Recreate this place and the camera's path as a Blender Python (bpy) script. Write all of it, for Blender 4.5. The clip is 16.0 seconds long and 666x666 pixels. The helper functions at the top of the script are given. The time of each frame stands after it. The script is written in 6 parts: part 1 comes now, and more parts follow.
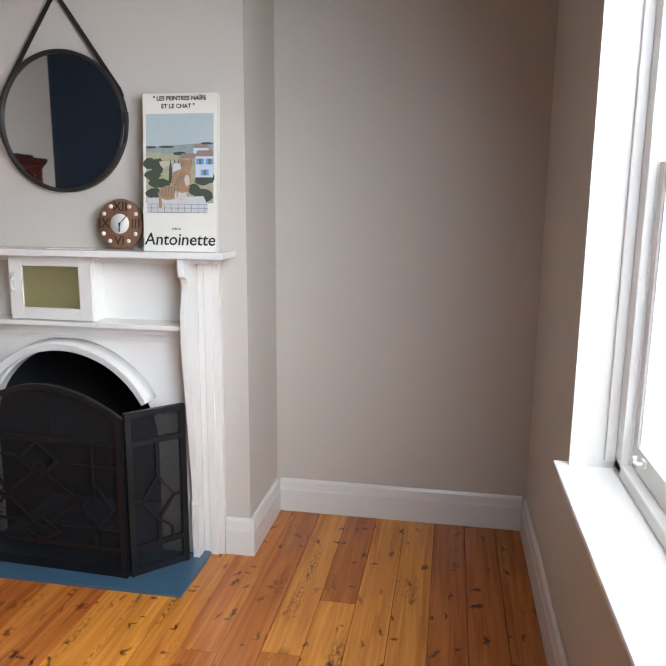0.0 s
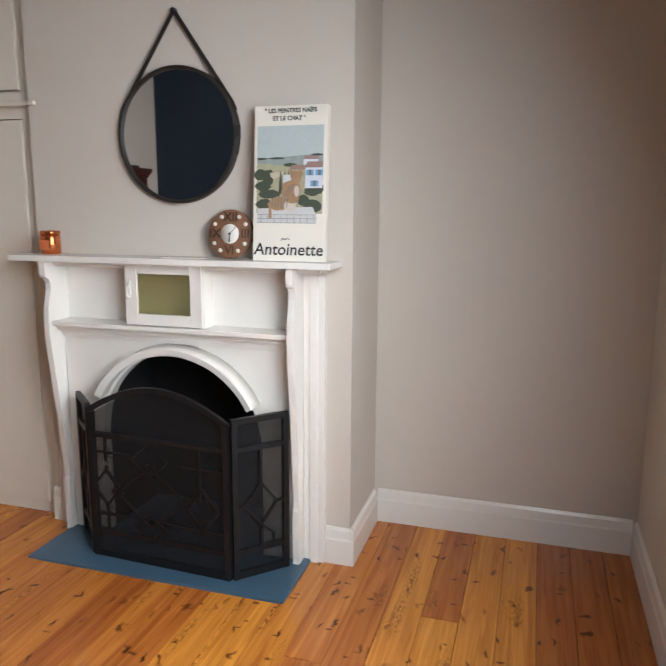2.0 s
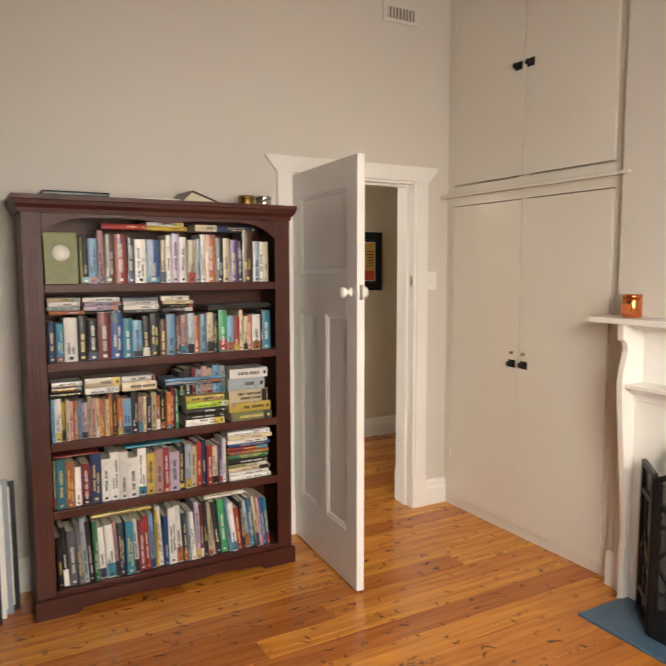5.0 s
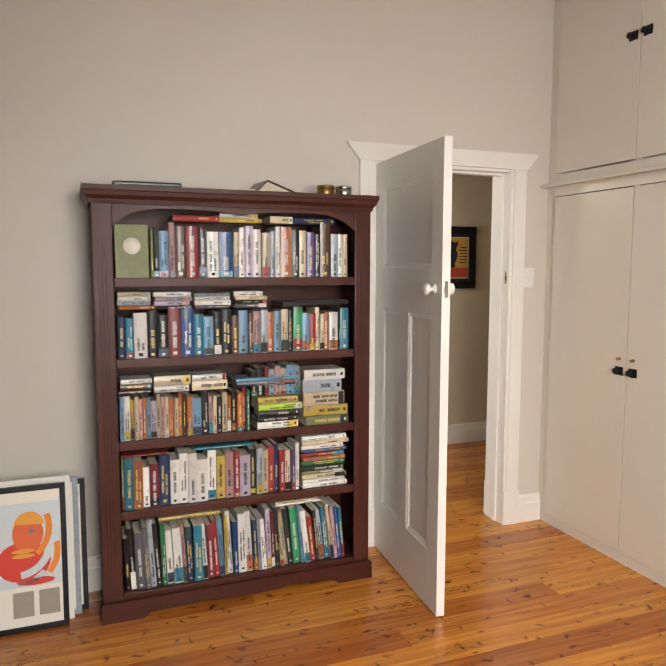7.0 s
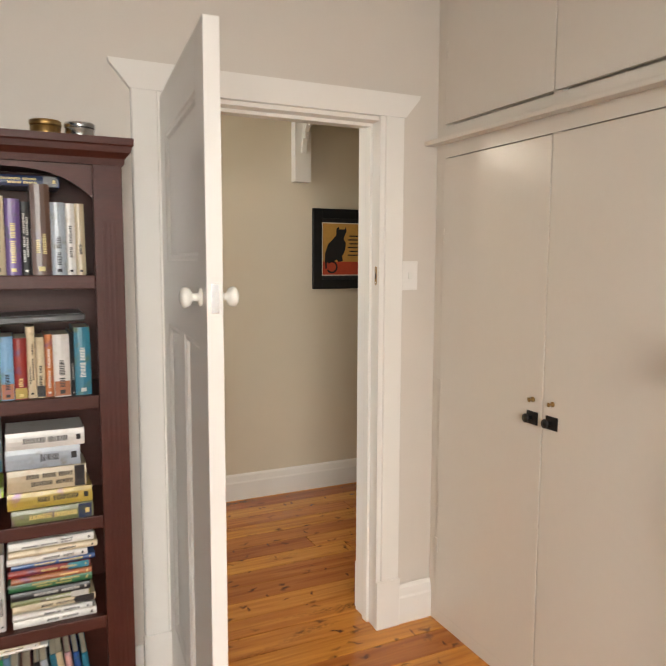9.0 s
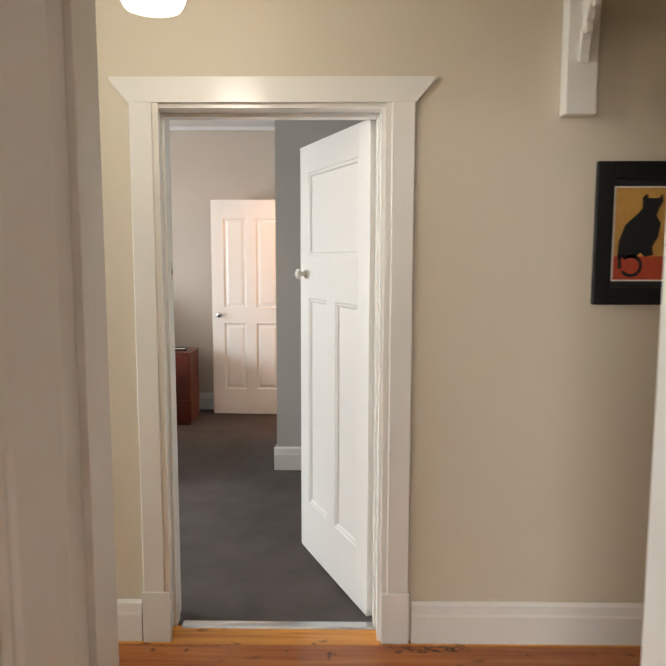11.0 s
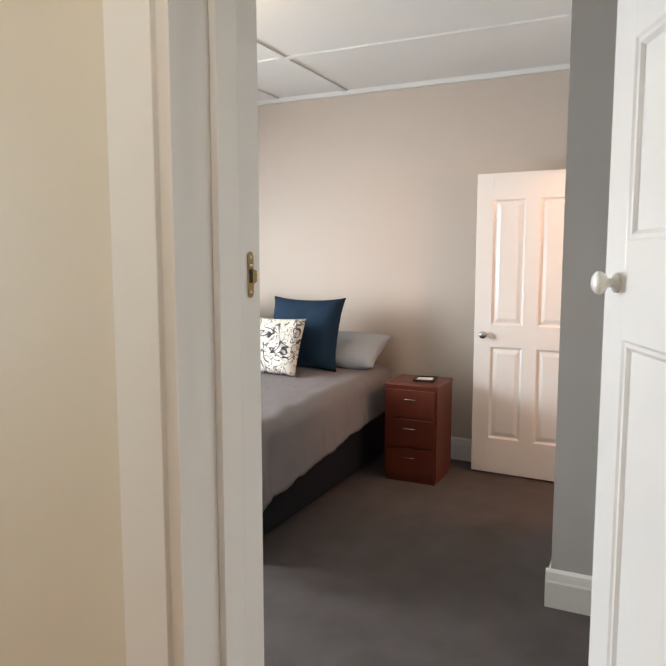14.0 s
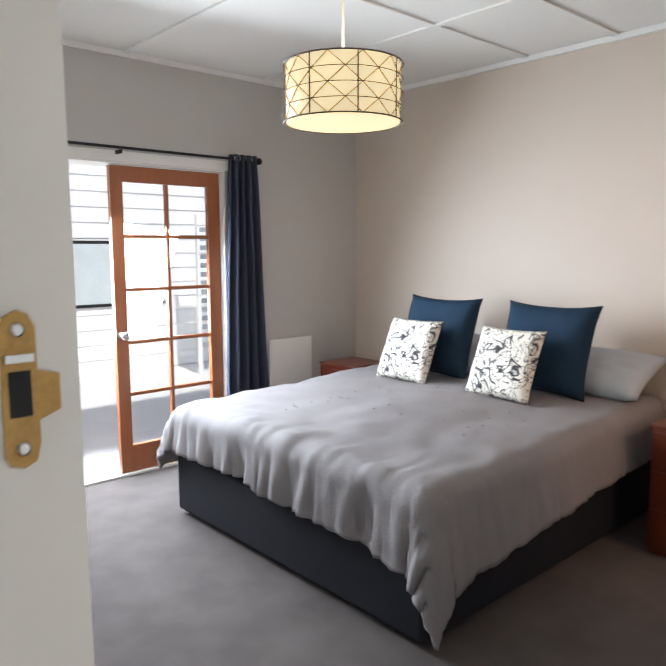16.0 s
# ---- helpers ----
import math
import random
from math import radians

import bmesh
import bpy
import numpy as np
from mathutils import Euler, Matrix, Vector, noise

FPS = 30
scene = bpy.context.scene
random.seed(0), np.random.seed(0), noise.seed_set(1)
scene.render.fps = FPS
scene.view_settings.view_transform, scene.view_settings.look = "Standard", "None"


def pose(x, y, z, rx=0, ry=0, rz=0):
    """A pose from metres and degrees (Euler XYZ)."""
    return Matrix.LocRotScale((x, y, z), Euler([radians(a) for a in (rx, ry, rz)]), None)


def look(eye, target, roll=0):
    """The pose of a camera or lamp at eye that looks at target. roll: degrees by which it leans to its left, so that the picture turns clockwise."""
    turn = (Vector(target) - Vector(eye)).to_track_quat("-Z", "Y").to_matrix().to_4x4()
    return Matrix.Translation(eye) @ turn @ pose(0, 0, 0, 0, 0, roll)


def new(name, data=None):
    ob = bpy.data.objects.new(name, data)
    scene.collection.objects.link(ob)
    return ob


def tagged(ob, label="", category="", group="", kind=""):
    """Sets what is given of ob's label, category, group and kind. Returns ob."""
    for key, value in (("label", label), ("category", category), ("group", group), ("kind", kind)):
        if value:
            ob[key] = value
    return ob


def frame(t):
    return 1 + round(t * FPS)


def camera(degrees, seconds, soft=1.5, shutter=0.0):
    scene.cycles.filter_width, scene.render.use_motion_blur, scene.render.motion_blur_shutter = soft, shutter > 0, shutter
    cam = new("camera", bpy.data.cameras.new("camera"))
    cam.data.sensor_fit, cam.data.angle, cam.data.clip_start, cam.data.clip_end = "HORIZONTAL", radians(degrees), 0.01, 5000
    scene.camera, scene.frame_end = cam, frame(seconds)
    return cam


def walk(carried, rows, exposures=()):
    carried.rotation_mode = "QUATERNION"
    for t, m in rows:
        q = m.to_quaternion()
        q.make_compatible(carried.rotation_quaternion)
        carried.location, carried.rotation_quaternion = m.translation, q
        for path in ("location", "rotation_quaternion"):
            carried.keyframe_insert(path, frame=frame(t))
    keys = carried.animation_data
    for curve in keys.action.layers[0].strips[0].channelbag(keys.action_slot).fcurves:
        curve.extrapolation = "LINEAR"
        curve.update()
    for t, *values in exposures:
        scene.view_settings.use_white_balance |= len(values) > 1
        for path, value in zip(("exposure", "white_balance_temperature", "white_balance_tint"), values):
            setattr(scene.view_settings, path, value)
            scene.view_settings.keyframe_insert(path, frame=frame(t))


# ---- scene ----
cam = camera(52.7, 16.0, 1.5, 0.3)
PATH = [
    (0, (0.637, -0.385, 1.493), (0.301, 1.551, 1.122), 0.5),
    (0.5, (0.611, -0.39, 1.501), (0.306, 1.552, 1.129), 0.6),
    (1, (0.586, -0.377, 1.5), (0.277, 1.565, 1.132), 0.6),
    (1.5, (0.563, -0.377, 1.499), (0.158, 1.547, 1.133), 0.5),
    (2, (0.537, -0.387, 1.513), (-0.032, 1.496, 1.154), 0.3),
    (2.5, (0.528, -0.399, 1.52), (-0.277, 1.398, 1.173), 0.0),
    (3, (0.496, -0.426, 1.526), (-0.548, 1.252, 1.223), -0.0),
    (3.5, (0.468, -0.453, 1.535), (-0.794, 1.077, 1.277), -0.1),
    (4, (0.443, -0.468, 1.536), (-1.005, 0.893, 1.314), -0.0),
    (4.5, (0.423, -0.494, 1.535), (-1.187, 0.675, 1.334), -0.0),
    (5, (0.42, -0.495, 1.539), (-1.316, 0.479, 1.345), -0.1),
    (5.2, (0.419, -0.494, 1.528), (-1.36, 0.399, 1.341), -0.0),
    (7.4, (0.137, -0.196, 1.52), (-1.72, 0.519, 1.322), 0.1),
    (8, (-0.089, 0.073, 1.514), (-1.904, 0.889, 1.316), -0.1),
    (8.5, (-0.372, 0.349, 1.491), (-2.156, 1.234, 1.297), -0.6),
    (8.7, (-0.495, 0.488, 1.51), (-2.273, 1.38, 1.307), -0.1),
    (10.8, (-2.029, 1.511, 1.501), (-4.015, 1.579, 1.275), 0.1),
    (11, (-2.191, 1.532, 1.505), (-4.178, 1.508, 1.281), 0.1),
    (11.5, (-2.567, 1.583, 1.513), (-4.547, 1.412, 1.288), 0.1),
    (12, (-2.905, 1.593, 1.517), (-4.849, 1.182, 1.291), 0.1),
    (12.5, (-3.194, 1.532, 1.534), (-5.09, 0.938, 1.304), 0.1),
    (13, (-3.473, 1.527, 1.519), (-5.345, 0.859, 1.292), 0.0),
    (13.5, (-3.726, 1.508, 1.521), (-5.552, 0.724, 1.291), -0.0),
    (14, (-3.984, 1.434, 1.473), (-5.774, 0.569, 1.254), 0.0),
    (14.5, (-4.242, 1.362, 1.467), (-6.014, 0.465, 1.231), -0.0),
    (15, (-4.485, 1.3, 1.478), (-6.146, 0.212, 1.235), -0.2),
    (15.5, (-4.659, 1.239, 1.486), (-6.154, -0.067, 1.24), -0.1),
    (16, (-4.794, 1.173, 1.512), (-6.119, -0.305, 1.263), -0.2),
]

# exposure follows the phone's own metering
EXPO = [(0.0, -0.76, 5900, 9), (1.5, -0.80, 5950, 9), (2.2, -0.72, 6350, 9), (3.5, -0.52, 7050, 11), (4.5, -0.52, 7700, 11), (5.0, -0.42, 7700, 11), (7.4, -0.28, 7050, 10), (8.0, -0.15, 7050, 10), (8.7, -0.42, 7200, 10), (10.8, -0.46, 7000, 11), (11.6, -0.50, 6400, 10), (13.0, -0.50, 6500, 11), (14.5, -0.42, 6700, 11), (15.5, -0.42, 6550, 10), (16.0, -0.46, 6250, 10)]
walk(cam, [(t, look(eye, target, roll)) for t, eye, target, roll in PATH], EXPO)

# ---- world and large lights ----
world = bpy.data.worlds.new("sky")
scene.world = world
world.use_nodes = True
wn = world.node_tree.nodes
sky = wn.new("ShaderNodeTexSky")
sky.sky_type = 'NISHITA'
sky.sun_disc = False
sky.sun_elevation = radians(52)
sky.sun_rotation = radians(10)
wn["Background"].inputs[1].default_value = 0.12
world.node_tree.links.new(sky.outputs[0], wn["Background"].inputs[0])


def lamp(name, kind, m, energy, color, size=1.0, size_y=None):
    d = bpy.data.lights.new(name, kind)
    d.energy, d.color = energy, color
    if kind == 'AREA':
        d.shape, d.size, d.size_y = 'RECTANGLE', size, size_y or size
    elif kind == 'SUN':
        d.angle = radians(size)
    else:
        d.shadow_soft_size = size
    ob = new(name, d)
    ob.matrix_world = m
    return ob


lamp("sun", 'SUN', look((3, 18, 24), (0, 0, 0)), 5.0, (1, 0.95, 0.87), 2)
lamp("study_window_daylight", 'AREA', look((1.16, 0.34, 1.74), (-0.95, 1.3, 0.12)), 112, (0.94, 0.97, 1.0), 1.45, 1.5).data.spread = radians(142)
lamp("french_door_daylight", 'AREA', look((-6.45, -3.20, 1.45), (-6.3, -1.2, 0.15)), 310, (0.80, 0.90, 1.0), 1.4, 1.4).data.spread = radians(165)
lamp("hall_globe_light", 'POINT', pose(-3.98, 1.05, 2.20), 11, (1.0, 0.95, 0.87), 0.08)
# stands in for daylight through a front door out of view
lamp("hall_front_door_daylight", 'AREA', look((-3.93, -2.03, 1.35), (-3.93, 2.0, 1.2)), 72, (0.72, 0.88, 1.0), 0.85, 1.9)
lamp("pendant_bulb_light", 'POINT', pose(-6.56, -0.735, 2.12), 7, (1.0, 0.87, 0.66), 0.05)
# unseen source, added for the warm light that falls through the ensuite doorway
lamp("ensuite_unseen_warm_light", 'POINT', pose(-7.85, 1.65, 2.05), 62, (1.0, 0.58, 0.36), 0.12)

# ---- materials ----
def mat(name, color, rough=0.5, var=0.06, scale=6.0, bump=0.05, fine=60.0, metal=0.0, coat=0.0, stretch=(1, 1, 1), rand=0.0, spec=0.5):
    """Two scales of noise vary the colour and the relief."""
    m = bpy.data.materials.new(name)
    m.use_nodes = True
    nt = m.node_tree
    b = nt.nodes["Principled BSDF"]
    tc = nt.nodes.new("ShaderNodeTexCoord")
    mp = nt.nodes.new("ShaderNodeMapping")
    mp.inputs["Scale"].default_value = stretch
    nt.links.new(tc.outputs["Object"], mp.inputs[0])
    n1 = nt.nodes.new("ShaderNodeTexNoise")
    n1.inputs["Scale"].default_value, n1.inputs["Detail"].default_value = scale, 4
    n2 = nt.nodes.new("ShaderNodeTexNoise")
    n2.inputs["Scale"].default_value, n2.inputs["Detail"].default_value = fine, 3
    for n in (n1, n2):
        nt.links.new(mp.outputs[0], n.inputs["Vector"])
    ramp = nt.nodes.new("ShaderNodeMixRGB")
    ramp.inputs[1].default_value = (*[max(0, c * (1 - var * 1.6)) for c in color], 1)
    ramp.inputs[2].default_value = (*[min(1, c * (1 + var * 1.6)) for c in color], 1)
    add = nt.nodes.new("ShaderNodeMath")
    add.operation = 'MULTIPLY_ADD'
    add.inputs[1].default_value = 0.45
    nt.links.new(n2.outputs[0], add.inputs[0])
    half = nt.nodes.new("ShaderNodeMath")
    half.operation = 'MULTIPLY'
    half.inputs[1].default_value = 0.55
    nt.links.new(n1.outputs[0], half.inputs[0])
    nt.links.new(half.outputs[0], add.inputs[2])
    nt.links.new(add.outputs[0], ramp.inputs[0])
    last = ramp.outputs[0]
    if rand:
        oi = nt.nodes.new("ShaderNodeObjectInfo")
        hs = nt.nodes.new("ShaderNodeHueSaturation")
        mr = nt.nodes.new("ShaderNodeMapRange")
        mr.inputs[3].default_value, mr.inputs[4].default_value = 1 - rand, 1 + rand
        nt.links.new(oi.outputs["Random"], mr.inputs[0])
        nt.links.new(mr.outputs[0], hs.inputs["Value"])
        nt.links.new(last, hs.inputs["Color"])
        last = hs.outputs[0]
    nt.links.new(last, b.inputs["Base Color"])
    b.inputs["Roughness"].default_value = rough
    b.inputs["Metallic"].default_value = metal
    b.inputs["Coat Weight"].default_value = coat
    b.inputs["Specular IOR Level"].default_value = spec
    if bump:
        bp = nt.nodes.new("ShaderNodeBump")
        bp.inputs["Strength"].default_value, bp.inputs["Distance"].default_value = bump, 0.01
        nt.links.new(add.outputs[0], bp.inputs["Height"])
        nt.links.new(bp.outputs[0], b.inputs["Normal"])
    return m


def glow(name, color, strength):
    m = bpy.data.materials.new(name)
    m.use_nodes = True
    b = m.node_tree.nodes["Principled BSDF"]
    b.inputs["Base Color"].default_value = (*color, 1)
    b.inputs["Emission Color"].default_value = (*color, 1)
    b.inputs["Emission Strength"].default_value = strength
    return m


def glass(name, color=(1, 1, 1), rough=0.0, bump=0.0):
    m = bpy.data.materials.new(name)
    m.use_nodes = True
    nt = m.node_tree
    b = nt.nodes["Principled BSDF"]
    b.inputs["Base Color"].default_value = (*color, 1)
    b.inputs["Transmission Weight"].default_value = 1
    b.inputs["Roughness"].default_value = rough
    b.inputs["IOR"].default_value = 1.45
    if bump:
        n = nt.nodes.new("ShaderNodeTexNoise")
        n.inputs["Scale"].default_value = 70
        bp = nt.nodes.new("ShaderNodeBump")
        bp.inputs["Strength"].default_value = bump
        tc = nt.nodes.new("ShaderNodeTexCoord")
        nt.links.new(tc.outputs["Object"], n.inputs["Vector"])
        nt.links.new(n.outputs[0], bp.inputs["Height"])
        nt.links.new(bp.outputs[0], b.inputs["Normal"])
    return m


def pine(name, base, dark, knots=True):
    """Varnished pine: long grain along y, dark knots, a tone for each board."""
    m = bpy.data.materials.new(name)
    m.use_nodes = True
    nt = m.node_tree
    L = nt.links.new
    b = nt.nodes["Principled BSDF"]
    tc = nt.nodes.new("ShaderNodeTexCoord")
    oi = nt.nodes.new("ShaderNodeObjectInfo")
    off = nt.nodes.new("ShaderNodeVectorMath")
    off.operation = 'MULTIPLY_ADD'
    off.inputs[1].default_value = (37, 53, 11)
    L(oi.outputs["Random"], off.inputs[0])
    L(tc.outputs["Object"], off.inputs[2])
    mp = nt.nodes.new("ShaderNodeMapping")
    mp.inputs["Scale"].default_value = (26, 1.3, 26)
    L(off.outputs[0], mp.inputs[0])
    g = nt.nodes.new("ShaderNodeTexNoise")
    g.inputs["Scale"].default_value, g.inputs["Detail"].default_value, g.inputs["Distortion"].default_value = 1.6, 6, 0.6
    L(mp.outputs[0], g.inputs["Vector"])
    cr = nt.nodes.new("ShaderNodeValToRGB")
    cr.color_ramp.elements[0].position, cr.color_ramp.elements[0].color = 0.30, (*dark, 1)
    cr.color_ramp.elements[1].position, cr.color_ramp.elements[1].color = 0.68, (*base, 1)
    L(g.outputs[0], cr.inputs[0])
    hs = nt.nodes.new("ShaderNodeHueSaturation")
    mr = nt.nodes.new("ShaderNodeMapRange")
    mr.inputs[3].default_value, mr.inputs[4].default_value = 0.66, 1.16
    L(oi.outputs["Random"], mr.inputs[0])
    L(mr.outputs[0], hs.inputs["Value"])
    mh = nt.nodes.new("ShaderNodeMapRange")
    mh.inputs[3].default_value, mh.inputs[4].default_value = 0.488, 0.508
    L(oi.outputs["Random"], mh.inputs[0])
    L(mh.outputs[0], hs.inputs["Hue"])
    L(cr.outputs[0], hs.inputs["Color"])
    v = nt.nodes.new("ShaderNodeTexVoronoi")
    v.voronoi_dimensions = '2D'
    v.inputs["Scale"].default_value = 1.0
    mk = nt.nodes.new("ShaderNodeMapping")
    mk.inputs["Scale"].default_value = (10.5, 4.2, 1)
    wob = nt.nodes.new("ShaderNodeTexNoise")
    wob.inputs["Scale"].default_value = 14
    L(off.outputs[0], wob.inputs["Vector"])
    wadd = nt.nodes.new("ShaderNodeVectorMath")
    wadd.operation = 'MULTIPLY_ADD'
    wadd.inputs[1].default_value = (0.11, 0.07, 0)
    L(wob.outputs["Color"], wadd.inputs[0])
    L(off.outputs[0], wadd.inputs[2])
    L(wadd.outputs[0], mk.inputs[0])
    L(mk.outputs[0], v.inputs["Vector"])
    kr = nt.nodes.new("ShaderNodeValToRGB")
    kr.color_ramp.elements[0].position, kr.color_ramp.elements[0].color = 0.045, (1, 1, 1, 1)
    kr.color_ramp.elements[1].position, kr.color_ramp.elements[1].color = 0.125, (0, 0, 0, 1)
    L(v.outputs["Distance"], kr.inputs[0])
    big = nt.nodes.new("ShaderNodeTexNoise")
    big.inputs["Scale"].default_value = 3.0
    L(off.outputs[0], big.inputs["Vector"])
    st = nt.nodes.new("ShaderNodeMapRange")
    st.inputs[1].default_value, st.inputs[2].default_value = 0.40, 0.62
    st.inputs[3].default_value, st.inputs[4].default_value = 0.45, 1.0
    L(big.outputs[0], st.inputs[0])
    mul = nt.nodes.new("ShaderNodeMath")
    mul.operation = 'MULTIPLY'
    L(kr.outputs[0], mul.inputs[0])
    L(st.outputs[0], mul.inputs[1])
    mx = nt.nodes.new("ShaderNodeMixRGB")
    mx.inputs[2].default_value = (0.075, 0.024, 0.008, 1)
    L(mul.outputs[0], mx.inputs[0])
    L(hs.outputs[0], mx.inputs[1])
    # small spike knots lying across the grain
    vs_ = nt.nodes.new("ShaderNodeTexVoronoi")
    vs_.voronoi_dimensions = '2D'
    vs_.inputs["Scale"].default_value = 1.0
    ms = nt.nodes.new("ShaderNodeMapping")
    ms.inputs["Scale"].default_value = (5.5, 11.0, 1)
    L(wadd.outputs[0], ms.inputs[0])
    L(ms.outputs[0], vs_.inputs["Vector"])
    ks = nt.nodes.new("ShaderNodeValToRGB")
    ks.color_ramp.elements[0].position, ks.color_ramp.elements[0].color = 0.02, (0.9, 0.9, 0.9, 1)
    ks.color_ramp.elements[1].position, ks.color_ramp.elements[1].color = 0.11, (0, 0, 0, 1)
    L(vs_.outputs["Distance"], ks.inputs[0])
    pick = nt.nodes.new("ShaderNodeSeparateColor")
    L(vs_.outputs["Color"], pick.inputs[0])
    some = nt.nodes.new("ShaderNodeMath")
    some.operation = 'GREATER_THAN'
    some.inputs[1].default_value = 0.66
    L(pick.outputs[0], some.inputs[0])
    spike = nt.nodes.new("ShaderNodeMath")
    spike.operation = 'MULTIPLY'
    L(ks.outputs[0], spike.inputs[0])
    L(some.outputs[0], spike.inputs[1])
    mx2 = nt.nodes.new("ShaderNodeMixRGB")
    mx2.inputs[2].default_value = (0.07, 0.022, 0.008, 1)
    L(spike.outputs[0], mx2.inputs[0])
    L(mx.outputs[0], mx2.inputs[1])
    # worn dark streaks down the middle of some boards
    mw = nt.nodes.new("ShaderNodeMapping")
    mw.inputs["Scale"].default_value = (9, 1.6, 9)
    L(off.outputs[0], mw.inputs[0])
    patchy = nt.nodes.new("ShaderNodeTexNoise")
    patchy.inputs["Scale"].default_value, patchy.inputs["Detail"].default_value = 1.0, 1
    L(mw.outputs[0], patchy.inputs["Vector"])
    pr_ = nt.nodes.new("ShaderNodeMapRange")
    pr_.inputs[1].default_value, pr_.inputs[2].default_value = 0.62, 0.78
    L(patchy.outputs[0], pr_.inputs[0])
    mf = nt.nodes.new("ShaderNodeMapping")
    mf.inputs["Scale"].default_value = (120, 45, 120)
    L(off.outputs[0], mf.inputs[0])
    fleck = nt.nodes.new("ShaderNodeTexNoise")
    fleck.inputs["Scale"].default_value, fleck.inputs["Detail"].default_value = 1.0, 2
    L(mf.outputs[0], fleck.inputs["Vector"])
    fr = nt.nodes.new("ShaderNodeMapRange")
    fr.inputs[1].default_value, fr.inputs[2].default_value = 0.45, 0.60
    L(fleck.outputs[0], fr.inputs[0])
    wear = nt.nodes.new("ShaderNodeMath")
    wear.operation = 'MULTIPLY'
    L(pr_.outputs[0], wear.inputs[0])
    L(fr.outputs[0], wear.inputs[1])
    mx3 = nt.nodes.new("ShaderNodeMixRGB")
    mx3.inputs[2].default_value = (0.05, 0.022, 0.010, 1)
    L(wear.outputs[0], mx3.inputs[0])
    L(mx2.outputs[0], mx3.inputs[1])
    L(mx3.outputs[0], b.inputs["Base Color"])
    rr = nt.nodes.new("ShaderNodeMapRange")
    rr.inputs[3].default_value, rr.inputs[4].default_value = 0.14, 0.30
    L(big.outputs[0], rr.inputs[0])
    L(rr.outputs[0], b.inputs["Roughness"])
    bp = nt.nodes.new("ShaderNodeBump")
    bp.inputs["Strength"].default_value, bp.inputs["Distance"].default_value = 0.12, 0.004
    L(g.outputs[0], bp.inputs["Height"])
    L(bp.outputs[0], b.inputs["Normal"])
    return m


WALL = mat("warm_white_wall_paint", (0.62, 0.565, 0.50), 0.55, 0.025, 1.2, 0.04, 140)
HALLWALL = mat("cream_hall_wall_paint", (0.65, 0.575, 0.455), 0.55, 0.025, 1.2, 0.04, 140)
GREYWALL = mat("bedroom_grey_wall_paint", (0.49, 0.465, 0.435), 0.6, 0.025, 1.2, 0.04, 140)
# bedhead wall: warm light from the ensuite is mixed into the paint colour
BEDWALL = mat("wall_paint_with_warm_light", (0.58, 0.485, 0.40), 0.6, 0.025, 1.2, 0.04, 140)
NAVY = mat("navy_wall_paint", (0.012, 0.028, 0.06), 0.5, 0.05, 1.5, 0.04, 140)
TRIM = mat("gloss_white_trim", (0.80, 0.77, 0.72), 0.25, 0.012, 2, 0.012, 25)
CUPB = mat("cream_cupboard_paint", (0.70, 0.64, 0.56), 0.22, 0.02, 2, 0.04, 40)
DOORGREY = mat("satin_white_door_paint", (0.78, 0.75, 0.70), 0.28, 0.012, 2, 0.012, 25)
CEIL = mat("white_ceiling_paint", (0.78, 0.76, 0.72), 0.7, 0.02, 1.2, 0.03, 120)
PINE = pine("varnished_baltic_pine", (0.64, 0.24, 0.038), (0.40, 0.12, 0.019))
SUB = mat("dark_subfloor", (0.03, 0.015, 0.008), 0.8, 0.2)
CARPET = mat("charcoal_carpet", (0.105, 0.088, 0.082), 0.95, 0.35, 5, 0.9, 260, spec=0.1)
HEARTH = mat("slate_blue_hearth_paint", (0.05, 0.10, 0.15), 0.3, 0.12, 6, 0.08, 60)
SHADEWEB = mat("tan_shade_wire", (0.42, 0.33, 0.20), 0.7, 0.1)
BLACK = mat("black_iron", (0.012, 0.012, 0.013), 0.45, 0.2, 20, 0.1, 120, metal=0.4)
SOOT = mat("firebox_black", (0.008, 0.008, 0.009), 0.7, 0.3, 10, 0.2, 50)
LEATHER = mat("dark_leather_strap", (0.02, 0.016, 0.013), 0.5, 0.2, 30, 0.15, 200)
REDWOOD = mat("mahogany_stained_wood", (0.062, 0.014, 0.008), 0.45, 0.35, 3, 0.1, 30, spec=0.3, stretch=(6, 1, 6))
NSWOOD = mat("reddish_bedside_wood", (0.10, 0.018, 0.007), 0.3, 0.3, 3, 0.08, 30, stretch=(5, 5, 1))
CEDAR = mat("cedar_door_wood", (0.32, 0.105, 0.04), 0.35, 0.2, 4, 0.1, 40, stretch=(8, 8, 1))
PAGES = mat("book_pages", (0.62, 0.55, 0.42), 0.8, 0.12, 30, 0.3, 200)
CHROME = mat("steel", (0.6, 0.6, 0.6), 0.25, 0.05, 20, 0.02, 100, metal=1.0)
BRASS = mat("aged_brass", (0.36, 0.22, 0.08), 0.4, 0.3, 40, 0.1, 200, metal=1.0)
PORC = mat("white_porcelain", (0.78, 0.76, 0.70), 0.12, 0.02)
MIRROR = mat("mirror_silver", (0.86, 0.88, 0.88), 0.02, 0.0, bump=0, metal=1.0)
GLASS = glass("window_glass")
AMBER = glass("yellow_hammered_glass", (0.98, 0.94, 0.64), 0.35, 0.6)
COPPER = mat("copper_candle_jar", (0.55, 0.16, 0.05), 0.2, 0.15, 20, 0.02, metal=0.8)
